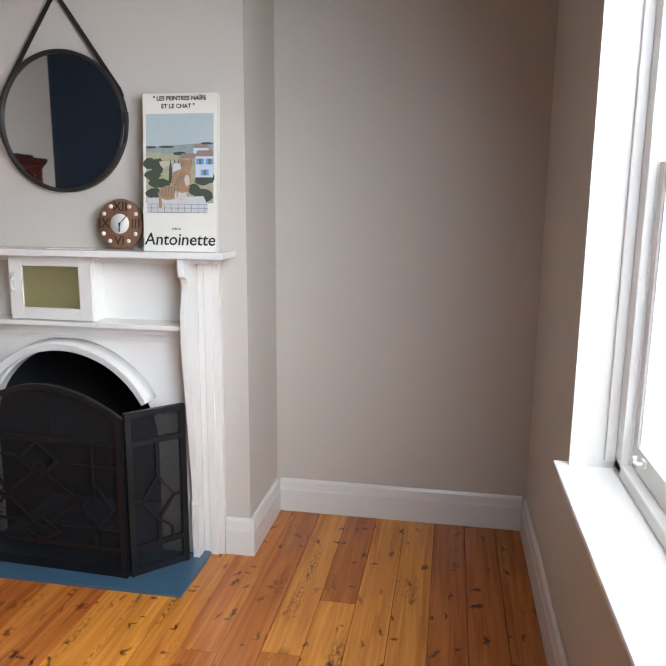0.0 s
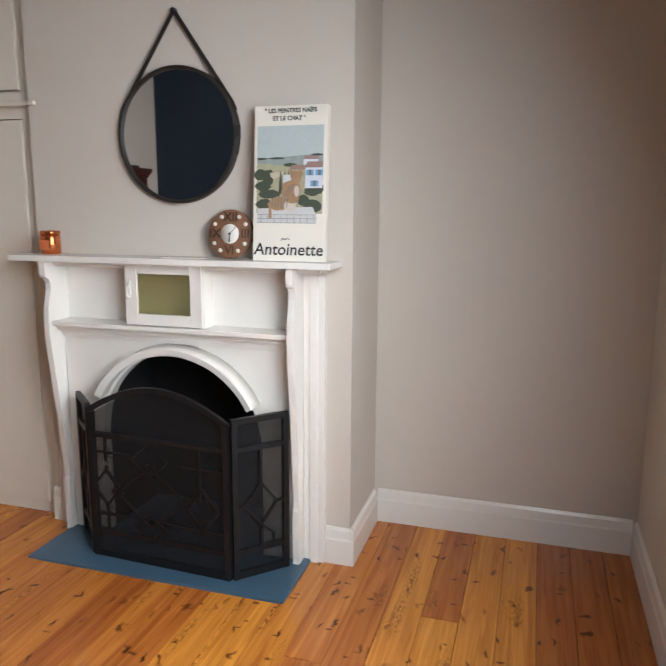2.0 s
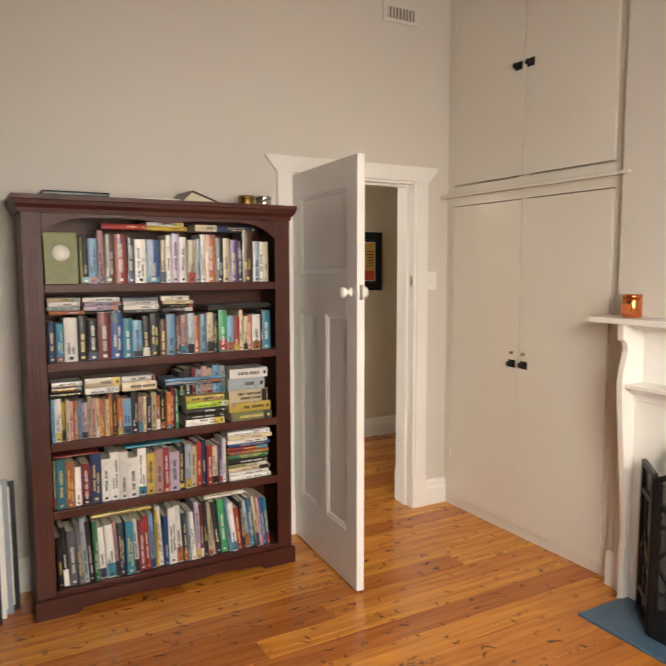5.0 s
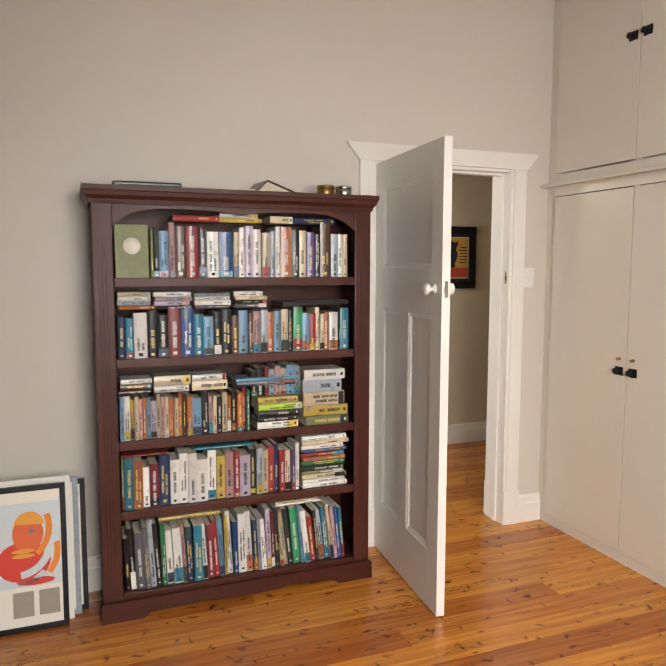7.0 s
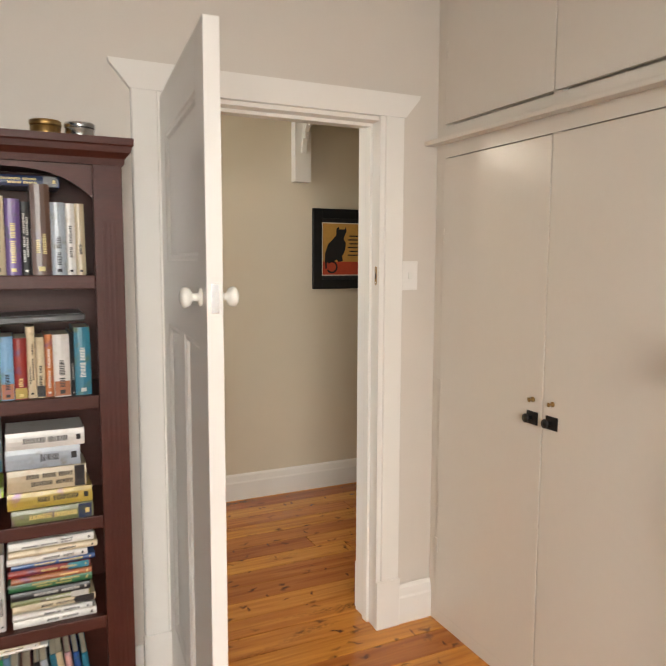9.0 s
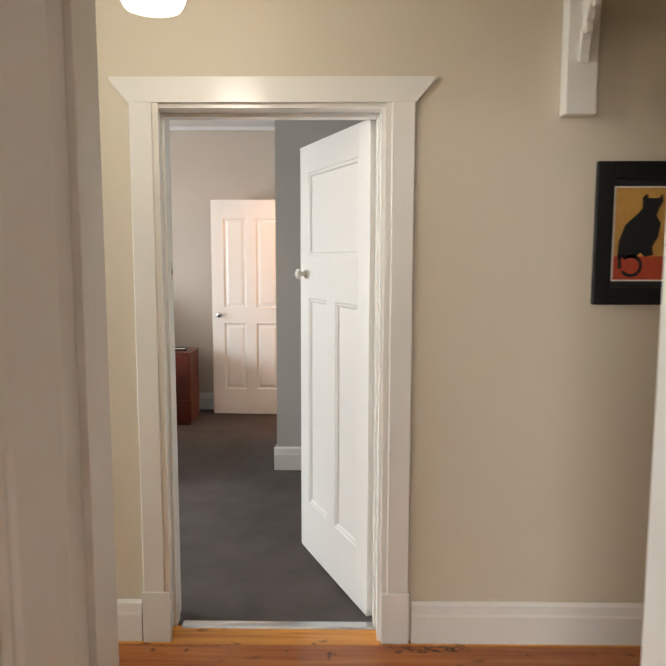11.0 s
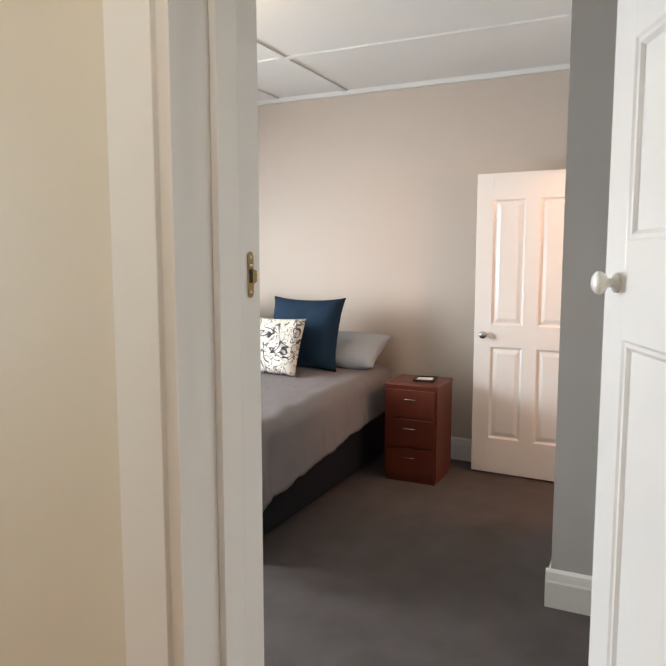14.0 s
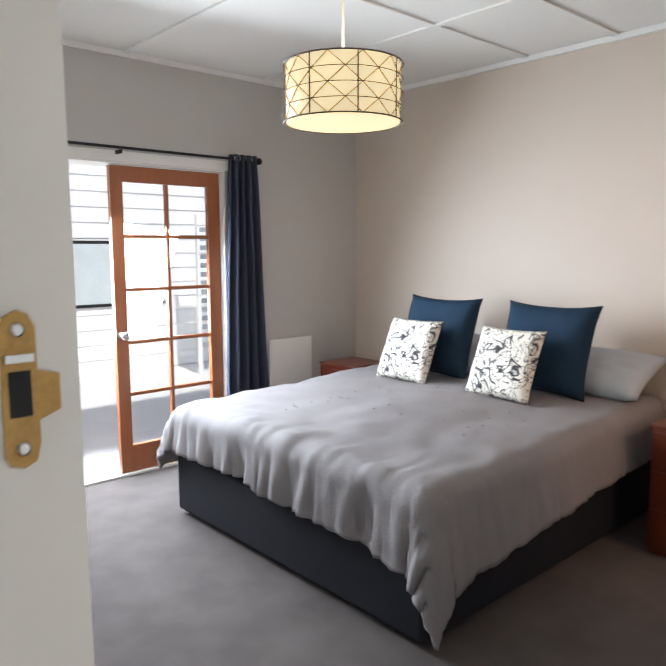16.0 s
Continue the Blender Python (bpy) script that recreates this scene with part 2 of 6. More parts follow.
CLOCKWOOD = mat("clock_face_wood", (0.20, 0.095, 0.05), 0.6, 0.35, 6, 0.1, 40, stretch=(8, 1, 1.5))
CLOCKMARK = mat("dark_clock_marks", (0.035, 0.017, 0.010), 0.6, 0.1)
PAPERW = mat("off_white_canvas", (0.80, 0.76, 0.67), 0.7, 0.03, 8, 0.05, 200)
INK = mat("black_ink", (0.01, 0.01, 0.011), 0.6, 0.05)
NAVYCLOTH = mat("navy_cushion_cotton", (0.012, 0.030, 0.055), 0.85, 0.15, 8, 0.25, 300, spec=0.2)
DUVETM = mat("warm_grey_duvet_cotton", (0.215, 0.192, 0.19), 0.8, 0.08, 9, 0.3, 120, spec=0.25)
PILLOWM = mat("pale_grey_pillow_cotton", (0.40, 0.425, 0.45), 0.85, 0.06, 6, 0.2, 260, spec=0.2)
BASEM = mat("black_bed_base_fabric", (0.014, 0.014, 0.018), 0.85, 0.2, 8, 0.2, 250, spec=0.2)
CURTAINM = mat("slate_curtain_fabric", (0.040, 0.045, 0.065), 0.85, 0.12, 5, 0.2, 250, spec=0.2)
SHADE = glow("lit_cream_lamp_shade", (1.0, 0.80, 0.46), 0.75)
DIFF = glow("lit_pendant_diffuser", (1.0, 0.88, 0.66), 1.2)
GLOBE = glow("lit_opal_globe", (1.0, 0.93, 0.80), 6.0)
SHADELINE = mat("brown_shade_wire", (0.10, 0.075, 0.045), 0.6, 0.1)
PAVE = mat("pale_concrete_paving", (0.70, 0.69, 0.67), 0.8, 0.1, 3, 0.2, 60)
BOARDS = mat("white_weatherboard", (0.86, 0.86, 0.86), 0.6, 0.04, 3, 0.05, 60)
COLOURS = {
    'k': (0.015, 0.015, 0.017), 'w': (0.68, 0.66, 0.62), 'r': (0.26, 0.025, 0.02), 'b': (0.02, 0.07, 0.22), 'n': (0.015, 0.03, 0.09),
    't': (0.02, 0.16, 0.23), 'g': (0.03, 0.14, 0.06), 'o': (0.36, 0.12, 0.04), 'y': (0.50, 0.36, 0.07), 'p': (0.12, 0.07, 0.20),
    'e': (0.52, 0.43, 0.29), 'd': (0.10, 0.045, 0.025), 'm': (0.20, 0.03, 0.035), 's': (0.28, 0.32, 0.36), 'l': (0.14, 0.28, 0.42),
    'i': (0.48, 0.27, 0.25), 'v': (0.20, 0.22, 0.09), 'L': (0.30, 0.45, 0.05), 'G': (0.04, 0.34, 0.14), 'a': (0.40, 0.33, 0.42), 'c': (0.10, 0.10, 0.11)}
COVERS = {}
for k, n in zip(COLOURS, ("black white red blue navy teal green orange yellow purple cream brown maroon grey sky pink olive lime emerald lilac charcoal").split()):
    c = COLOURS[k]
    m = mat("book_cover_" + n, c, 0.30, 0.12, 9, 0.05, 80, rand=0.28)
    nt = m.node_tree
    oi = nt.nodes.new("ShaderNodeObjectInfo")
    tc = nt.nodes.new("ShaderNodeTexCoord")
    off = nt.nodes.new("ShaderNodeVectorMath")
    off.operation = 'MULTIPLY_ADD'
    off.inputs[1].default_value = (31, 17, 43)
    nt.links.new(oi.outputs["Random"], off.inputs[0])
    nt.links.new(tc.outputs["Object"], off.inputs[2])
    ns = nt.nodes.new("ShaderNodeTexNoise")
    ns.inputs["Scale"].default_value, ns.inputs["Detail"].default_value = 26, 3
    nt.links.new(off.outputs[0], ns.inputs["Vector"])
    rp = nt.nodes.new("ShaderNodeValToRGB")
    rp.color_ramp.elements[0].position, rp.color_ramp.elements[1].position = 0.55, 0.72
    rp.color_ramp.elements[1].color = (0.75, 0.75, 0.75, 1)
    nt.links.new(ns.outputs[0], rp.inputs[0])
    mx = nt.nodes.new("ShaderNodeMixRGB")
    b = nt.nodes["Principled BSDF"]
    old = b.inputs["Base Color"].links[0].from_socket
    lum = sum(c) / 3
    mx.inputs[2].default_value = (c[1] * 0.5 + 0.04, c[2] * 0.5 + 0.03, c[0] * 0.4 + 0.03, 1) if lum < 0.4 else (c[0] * 0.75, c[1] * 0.68, c[2] * 0.62, 1)
    nt.links.new(rp.outputs[0], mx.inputs[0])
    nt.links.new(old, mx.inputs[1])
    nt.links.new(mx.outputs[0], b.inputs["Base Color"])
    COVERS[k] = m
GILT = mat("gold_lettering", (0.62, 0.47, 0.16), 0.4, 0.1)
WHITEINK = mat("white_lettering", (0.60, 0.58, 0.54), 0.6, 0.05)


def meshmat(name, color, solid):
    """Woven wire: partly open."""
    m = bpy.data.materials.new(name)
    m.use_nodes = True
    nt = m.node_tree
    b = nt.nodes["Principled BSDF"]
    b.inputs["Base Color"].default_value = (*color, 1)
    b.inputs["Roughness"].default_value = 0.6
    w = []
    tc = nt.nodes.new("ShaderNodeTexCoord")
    for ax in ('X', 'Z'):
        wv = nt.nodes.new("ShaderNodeTexWave")
        wv.bands_direction = ax
        wv.inputs["Scale"].default_value = 90
        nt.links.new(tc.outputs["Object"], wv.inputs["Vector"])
        w.append(wv)
    mx = nt.nodes.new("ShaderNodeMath")
    mx.operation = 'MAXIMUM'
    nt.links.new(w[0].outputs["Fac"], mx.inputs[0])
    nt.links.new(w[1].outputs["Fac"], mx.inputs[1])
    gt = nt.nodes.new("ShaderNodeMath")
    gt.operation = 'GREATER_THAN'
    gt.inputs[1].default_value = solid
    nt.links.new(mx.outputs[0], gt.inputs[0])
    nt.links.new(gt.outputs[0], b.inputs["Alpha"])
    return m


MESHM = meshmat("fine_wire_mesh", (0.018, 0.019, 0.022), 0.54)

# ---- mesh helpers ----
def box(bm, x0, y0, z0, x1, y1, z1, bev=0.0, mi=0):
    x0, x1 = min(x0, x1), max(x0, x1)
    y0, y1 = min(y0, y1), max(y0, y1)
    z0, z1 = min(z0, z1), max(z0, z1)
    v = [bm.verts.new(c) for c in ((x0, y0, z0), (x1, y0, z0), (x1, y1, z0), (x0, y1, z0), (x0, y0, z1), (x1, y0, z1), (x1, y1, z1), (x0, y1, z1))]
    fs = [bm.faces.new([v[i] for i in q]) for q in ((3, 2, 1, 0), (4, 5, 6, 7), (0, 1, 5, 4), (1, 2, 6, 5), (2, 3, 7, 6), (3, 0, 4, 7))]
    for f in fs:
        f.material_index = mi
    if bev:
        es = {e for f in fs for e in f.edges}
        bmesh.ops.bevel(bm, geom=list(es), offset=bev, segments=2, affect='EDGES', profile=0.6)
    return bm


def prism(bm, pts, axis, a, b, mi=0):
    """Extrudes a 2D outline along an axis from a to b."""
    def put(p, c):
        return {'x': (c, p[0], p[1]), 'y': (p[0], c, p[1]), 'z': (p[0], p[1], c)}[axis]
    va = [bm.verts.new(put(p, a)) for p in pts]
    vb = [bm.verts.new(put(p, b)) for p in pts]
    fs = [bm.faces.new(va), bm.faces.new(vb[::-1])]
    n = len(pts)
    for i in range(n):
        fs.append(bm.faces.new((va[i], vb[i], vb[(i + 1) % n], va[(i + 1) % n])))
    for f in fs:
        f.material_index = mi
    bmesh.ops.recalc_face_normals(bm, faces=fs)
    return bm


def lathe(bm, prof, c=(0, 0, 0), seg=24, axis='z'):
    """Turns (radius, height) pairs round an axis through c."""
    rings = []
    for r, h in prof:
        ring = []
        for i in range(seg):
            a = 2 * math.pi * i / seg
            u, w = max(r, 1e-5) * math.cos(a), max(r, 1e-5) * math.sin(a)
            p = {'z': (u, w, h), 'y': (u, h, w), 'x': (h, u, w)}[axis]
            ring.append(bm.verts.new((p[0] + c[0], p[1] + c[1], p[2] + c[2])))
        rings.append(ring)
    fs = []
    for k in range(len(rings) - 1):
        for i in range(seg):
            fs.append(bm.faces.new((rings[k][i], rings[k][(i + 1) % seg], rings[k + 1][(i + 1) % seg], rings[k + 1][i])))
    fs += [bm.faces.new(rings[0][::-1]), bm.faces.new(rings[-1])]
    for f in fs:
        f.smooth = True
    bmesh.ops.recalc_face_normals(bm, faces=fs)
    return bm


def bar(bm, p, q, w, d=None):
    """A square bar from p to q."""
    p, q = Vector(p), Vector(q)
    t = (q - p).normalized()
    s = t.cross(Vector((0, 0, 1)) if abs(t.z) < 0.95 else Vector((0, 1, 0))).normalized()
    u = s.cross(t)
    d = d or w
    vs = [[bm.verts.new(c + s * (i * w / 2) + u * (j * d / 2)) for i, j in ((-1, -1), (1, -1), (1, 1), (-1, 1))] for c in (p, q)]
    fs = [bm.faces.new(vs[0][::-1]), bm.faces.new(vs[1])] + [bm.faces.new((vs[0][i], vs[0][(i + 1) % 4], vs[1][(i + 1) % 4], vs[1][i])) for i in range(4)]
    bmesh.ops.recalc_face_normals(bm, faces=fs)
    return bm


def tube(bm, pts, r, seg=8):
    """A round rod along points."""
    rings = []
    for k, p in enumerate(pts):
        p = Vector(p)
        t = (Vector(pts[min(k + 1, len(pts) - 1)]) - Vector(pts[max(k - 1, 0)])).normalized()
        s = t.cross(Vector((0, 0, 1)) if abs(t.z) < 0.95 else Vector((0, 1, 0))).normalized()
        u = s.cross(t)
        rings.append([bm.verts.new(p + (s * math.cos(2 * math.pi * i / seg) + u * math.sin(2 * math.pi * i / seg)) * r) for i in range(seg)])
    fs = [bm.faces.new(rings[0][::-1]), bm.faces.new(rings[-1])]
    for a, b in zip(rings, rings[1:]):
        for i in range(seg):
            fs.append(bm.faces.new((a[i], a[(i + 1) % seg], b[(i + 1) % seg], b[i])))
    for f in fs:
        f.smooth = True
    bmesh.ops.recalc_face_normals(bm, faces=fs)
    return bm


def B():
    return bmesh.new()


def part(name, bm, material, parent=None, label=""):
    """Links a bmesh as one mesh object, under a thing or a part."""
    me = bpy.data.meshes.new(name)
    bm.to_mesh(me)
    bm.free()
    for m in (material if isinstance(material, (list, tuple)) else [material]):
        me.materials.append(m)
    ob = new(name, me)
    ob.parent = parent
    if label:
        ob["label"] = label
    return ob


def thing(name, label, category, m=None, group=""):
    e = new(name)
    e.empty_display_size = 0.1
    if m is not None:
        e.matrix_world = m
    return tagged(e, label, category, group)


def setting(name, bm, material, label="", category=""):
    return tagged(part(name, bm, material), label, category, kind="structure")


def words(text, size, m, material, parent, name="lettering", extrude=0.0006, bold=0.0, shear=0.0):
    """Lettering in the built-in font, as a mesh."""
    c = bpy.data.curves.new(name, 'FONT')
    c.body, c.size, c.extrude, c.align_x, c.align_y, c.offset, c.shear = text, size, extrude, 'CENTER', 'CENTER', bold, shear
    c.resolution_u = 3
    tmp = bpy.data.objects.new(name, c)
    me = bpy.data.meshes.new_from_object(tmp)
    bpy.data.objects.remove(tmp)
    me.materials.clear()
    me.materials.append(material)
    ob = new(name, me)
    ob.parent = parent
    ob.matrix_local = m
    return ob

# ---- large structure ----
def wall(name, axis, face, back, a0, a1, z1, material, holes=(), label=""):
    """A wall along an axis ('x' or 'y') from a0 to a1, with openings (a, b, z0, z1)."""
    bm = B()

    def put(u0, u1, w0, w1):
        if u1 - u0 < 1e-4 or w1 - w0 < 1e-4:
            return
        if axis == 'x':
            box(bm, u0, face, w0, u1, back, w1)
        else:
            box(bm, face, u0, w0, back, u1, w1)
    at = a0
    for u0, u1, w0, w1 in sorted(holes):
        put(at, u0, 0, z1)
        put(u0, u1, 0, w0)
        put(u0, u1, w1, z1)
        at = u1
    put(at, a1, 0, z1)
    return setting(name, bm, material, label)


H1, H2 = 3.35, 2.735
wall("wall_study_alcove", 'x', 2.68, 2.90, -0.17, 1.03, H1, WALL)
wall("wall_chimney_side", 'y', -0.17, -0.40, 2.40, 2.90, H1, WALL)
wall("wall_chimney_breast", 'x', 2.22, 2.40, -1.68, -0.17, H1, WALL, [(-1.36, -0.54, 0, 0.96)])
wall("wall_study_window", 'y', 1.03, 1.30, -1.14, 2.90, H1, WALL, [(-0.46, 1.16, 0.90, 2.54)])
wall("wall_study_navy", 'x', -0.92, -1.14, -3.0, 1.03, H1, NAVY)
wall("wall_study_door", 'y', -3.0, -3.15, -1.14, 2.90, H1, WALL, [(1.165, 2.02, 0, 2.07)])
wall("wall_cupboard_back", 'x', 2.86, 2.90, -3.0, -1.68, H1, WALL)
setting("ceiling_study", box(B(), -3.15, -1.14, H1, 1.30, 2.90, H1 + 0.1), CEIL)
# hall: its study side is painted cream, a skin on the shared wall
wall("wall_hall_study_side", 'y', -3.153, -3.168, -2.0, 6.0, H1, HALLWALL, [(1.165, 2.02, 0, 2.07)])
wall("wall_hall_bedroom_side", 'y', -4.70, -4.80, -2.0, 6.0, H1, HALLWALL, [(0.828, 1.70, 0, 2.065)])
wall("wall_hall_end_north", 'x', 6.0, 6.1, -4.80, -3.153, H1, HALLWALL)
wall("wall_hall_end_south", 'x', -2.0, -2.1, -4.80, -3.153, H1, HALLWALL, [(-4.38, -3.48, 0, 2.35)])
# unseen door slab; emission in its glass replaces daylight shining through
setting("front_door", box(B(), -4.38, -2.09, 0.0, -3.48, -2.05, 2.35), glow("glass_with_daylight_glow", (0.86, 0.93, 1.0), 1.2), "unseen front door, its glass glowing in place of daylight", "door")
setting("ceiling_hall", box(B(), -4.80, -2.1, H1, -3.16, 6.1, H1 + 0.1), CEIL)
# bedroom with its entry nook and the ensuite beyond
wall("wall_bedroom_entry", 'y', -4.803, -4.913, -3.17, 2.1, H2, GREYWALL, [(0.828, 1.70, 0, 2.065)])
wall("wall_entry_nook", 'x', 1.95, 2.05, -6.95, -4.913, H2, GREYWALL)
wall("wall_nook_pier", 'y', -6.85, -6.95, 1.08, 1.95, H2, GREYWALL)
wall("wall_bedroom_ensuite", 'x', 1.08, 1.18, -8.75, -6.95, H2, GREYWALL, [(-8.50, -7.70, 0, 2.05)])
wall("wall_bedroom_bedhead", 'y', -8.75, -8.87, -3.17, 2.85, H2, BEDWALL)
wall("wall_bedroom_french", 'x', -2.95, -3.17, -8.75, -4.913, H2, GREYWALL, [(-7.47, -5.80, 0, 2.08)])
wall("wall_ensuite_end", 'x', 2.75, 2.85, -8.75, -6.85, H2, WALL)
wall("wall_ensuite_side", 'y', -6.855, -6.95, 2.05, 2.75, H2, WALL)
setting("ceiling_bedroom", box(B(), -8.87, -3.17, H2, -4.90, 2.85, H2 + 0.1), CEIL)
bm = B()
for y in (-0.755, -1.345):
    box(bm, -8.74, y - 0.02, H2 - 0.012, -7.83, y + 0.02, H2 - 0.001)
    box(bm, -7.79, y - 0.02, H2 - 0.012, -4.916, y + 0.02, H2 - 0.001)
box(bm, -7.83, -2.93, H2 - 0.013, -7.79, 1.07, H2 - 0.001)
box(bm, -6.77, -2.93, H2 - 0.014, -6.73, -1.37, H2 - 0.001)
setting("ceiling_batten", bm, CEIL, "white painted battens on the ceiling sheets")
bm = B()
box(bm, -8.748, -2.948, H2 - 0.035, -8.72, 1.078, H2 - 0.002)
box(bm, -8.72, -2.948, H2 - 0.035, -4.916, -2.925, H2 - 0.002)
setting("cornice", bm, CEIL, "small white cornice round the bedroom ceiling")
setting("floor_bedroom", box(B(), -8.75, -3.17, -0.1, -4.805, 2.85, 0.0), CARPET, "charcoal cut-pile carpet")
sub = setting("floor_study", box(B(), -3.16, -1.14, -0.12, 1.30, 2.9, -0.024), SUB, "varnished pine board floor with dark knots")
subh = setting("floor_hall", box(B(), -4.805, -2.1, -0.12, -3.16, 6.1, -0.024), SUB, "varnished pine board floor of the hall")
bm = B()
prism(bm, [(-4.775, 0.0), (-4.83, 0.0), (-4.822, 0.006), (-4.80, 0.008), (-4.783, 0.006)], 'y', 0.885, 1.675)
setting("threshold_strip", bm, CHROME, "metal strip between boards and carpet")


def skirt(name, axis, face, out, a0, a1, h=0.165, z=0.0):
    """Skirting with a stepped top; out is the direction off the wall."""
    o = out
    prof = [(face, z), (face + o * 0.020, z), (face + o * 0.020, z + h - 0.055), (face + o * 0.017, z + h - 0.045), (face + o * 0.013, z + h - 0.012), (face + o * 0.006, z + h), (face, z + h)]
    bm = B()
    if axis == 'x':
        prism(bm, prof, 'x', a0, a1)
    else:
        va = [bm.verts.new((p[0], a0, p[1])) for p in prof]
        vb = [bm.verts.new((p[0], a1, p[1])) for p in prof]
        fs = [bm.faces.new(va), bm.faces.new(vb[::-1])] + [bm.faces.new((va[i], vb[i], vb[(i + 1) % 7], va[(i + 1) % 7])) for i in range(7)]
        bmesh.ops.recalc_face_normals(bm, faces=fs)
    return setting(name, bm, TRIM, "white painted skirting board", "baseboard")


skirt("baseboard_alcove", 'x', 2.678, -1, -0.15, 1.01)
skirt("baseboard_chimney_side", 'y', -0.168, 1, 2.20, 2.657)
skirt("baseboard_chimney_front", 'x', 2.218, -1, -0.275, -0.149)
skirt("baseboard_chimney_front_far", 'x', 2.218, -1, -1.68, -1.60)
skirt("baseboard_window", 'y', 1.028, -1, -0.90, 2.657)
skirt("baseboard_door_wall", 'y', -2.998, 1, 2.09, 2.259)
skirt("baseboard_bookcase_wall", 'y', -2.998, 1, -0.9, 1.06)
skirt("baseboard_hall", 'y', -4.698, 1, 1.81, 5.99)
skirt("baseboard_hall_south", 'y', -4.698, 1, -1.99, 0.752)
skirt("baseboard_pier", 'y', -6.848, 1, 1.06, 1.945)
skirt("baseboard_pier_end", 'x', 1.078, -1, -6.95, -6.85)
skirt("baseboard_bedhead", 'y', -8.748, 1, -2.92, 1.07)
skirt("baseboard_french", 'x', -2.948, 1, -8.72, -7.60)
skirt("baseboard_ensuite_wall", 'x', 1.078, -1, -7.62, -6.955)


def architrave(name, face, out, y0, y1, top, w=0.105):
    """Door trim on a wall facing along x: jamb boards with a bead, plinth blocks and a head with flared ends."""
    o = out
    t = thing(name, "white gloss door architrave with a flared head and plinth blocks", "door trim")
    t["kind"] = "structure"
    for a, s in ((y0, -1), (y1, 1)):
        bm = B()
        pr = [(0.0, 0.0), (0.0, 0.016), (s * 0.020, 0.016), (s * 0.024, 0.022), (s * (w - 0.004), 0.022), (s * w, 0.018), (s * w, 0.0)]
        prism(bm, [(face + o * (p[1] + 0.001), a + p[0]) for p in pr], 'z', 0.205, top + 0.001)
        part("jamb_board", bm, TRIM, t)
        bm = B()
        box(bm, face + o * 0.001, a, 0.0, face + o * 0.028, a + s * (w + 0.004), 0.205, 0.003)
        part("plinth_block", bm, TRIM, t)
    bm = B()
    pts = [(y0 - w - 0.002, top), (y1 + w + 0.002, top), (y1 + w + 0.065, top + 0.075), (y1 + w + 0.068, top + 0.088), (y0 - w - 0.068, top + 0.088), (y0 - w - 0.065, top + 0.075)]
    prism(bm, pts, 'x', face + o * 0.001, face + o * 0.026)
    part("head", bm, TRIM, t)
    return t


architrave("architrave_study_door", -3.0, 1, 1.172, 1.990, 2.062)
architrave("architrave_study_door_hall_side", -3.168, -1, 1.172, 2.004, 2.062)
architrave("architrave_bedroom_door", -4.70, 1, 0.868, 1.692, 2.058)


def lining(name, xa, xb, y0, y1, top, stop_at):
    """Timber lining of a doorway with its stop."""
    bm = B()
    box(bm, xa, y0, 0, xb, y0 + 0.022, top)
    box(bm, xa, y1 - 0.022, 0, xb, y1, top)
    box(bm, xa, y0 + 0.022, top - 0.022, xb, y1 - 0.022, top)
    s0, s1 = stop_at
    box(bm, s0, y0 + 0.022, 0, s1, y0 + 0.034, top - 0.022, 0.002)
    box(bm, s0, y1 - 0.034, 0, s1, y1 - 0.022, top - 0.022, 0.002)
    box(bm, s0, y0 + 0.034, top - 0.036, s1, y1 - 0.034, top - 0.022, 0.002)
    return setting(name, bm, TRIM, "white painted door lining with stop bead", "door frame")


lining("door_lining_study", -3.170, -2.998, 1.166, 2.018, 2.069, (-3.09, -3.052))
lining("door_lining_bedroom", -4.917, -4.698, 0.829, 1.699, 2.064, (-4.845, -4.79))


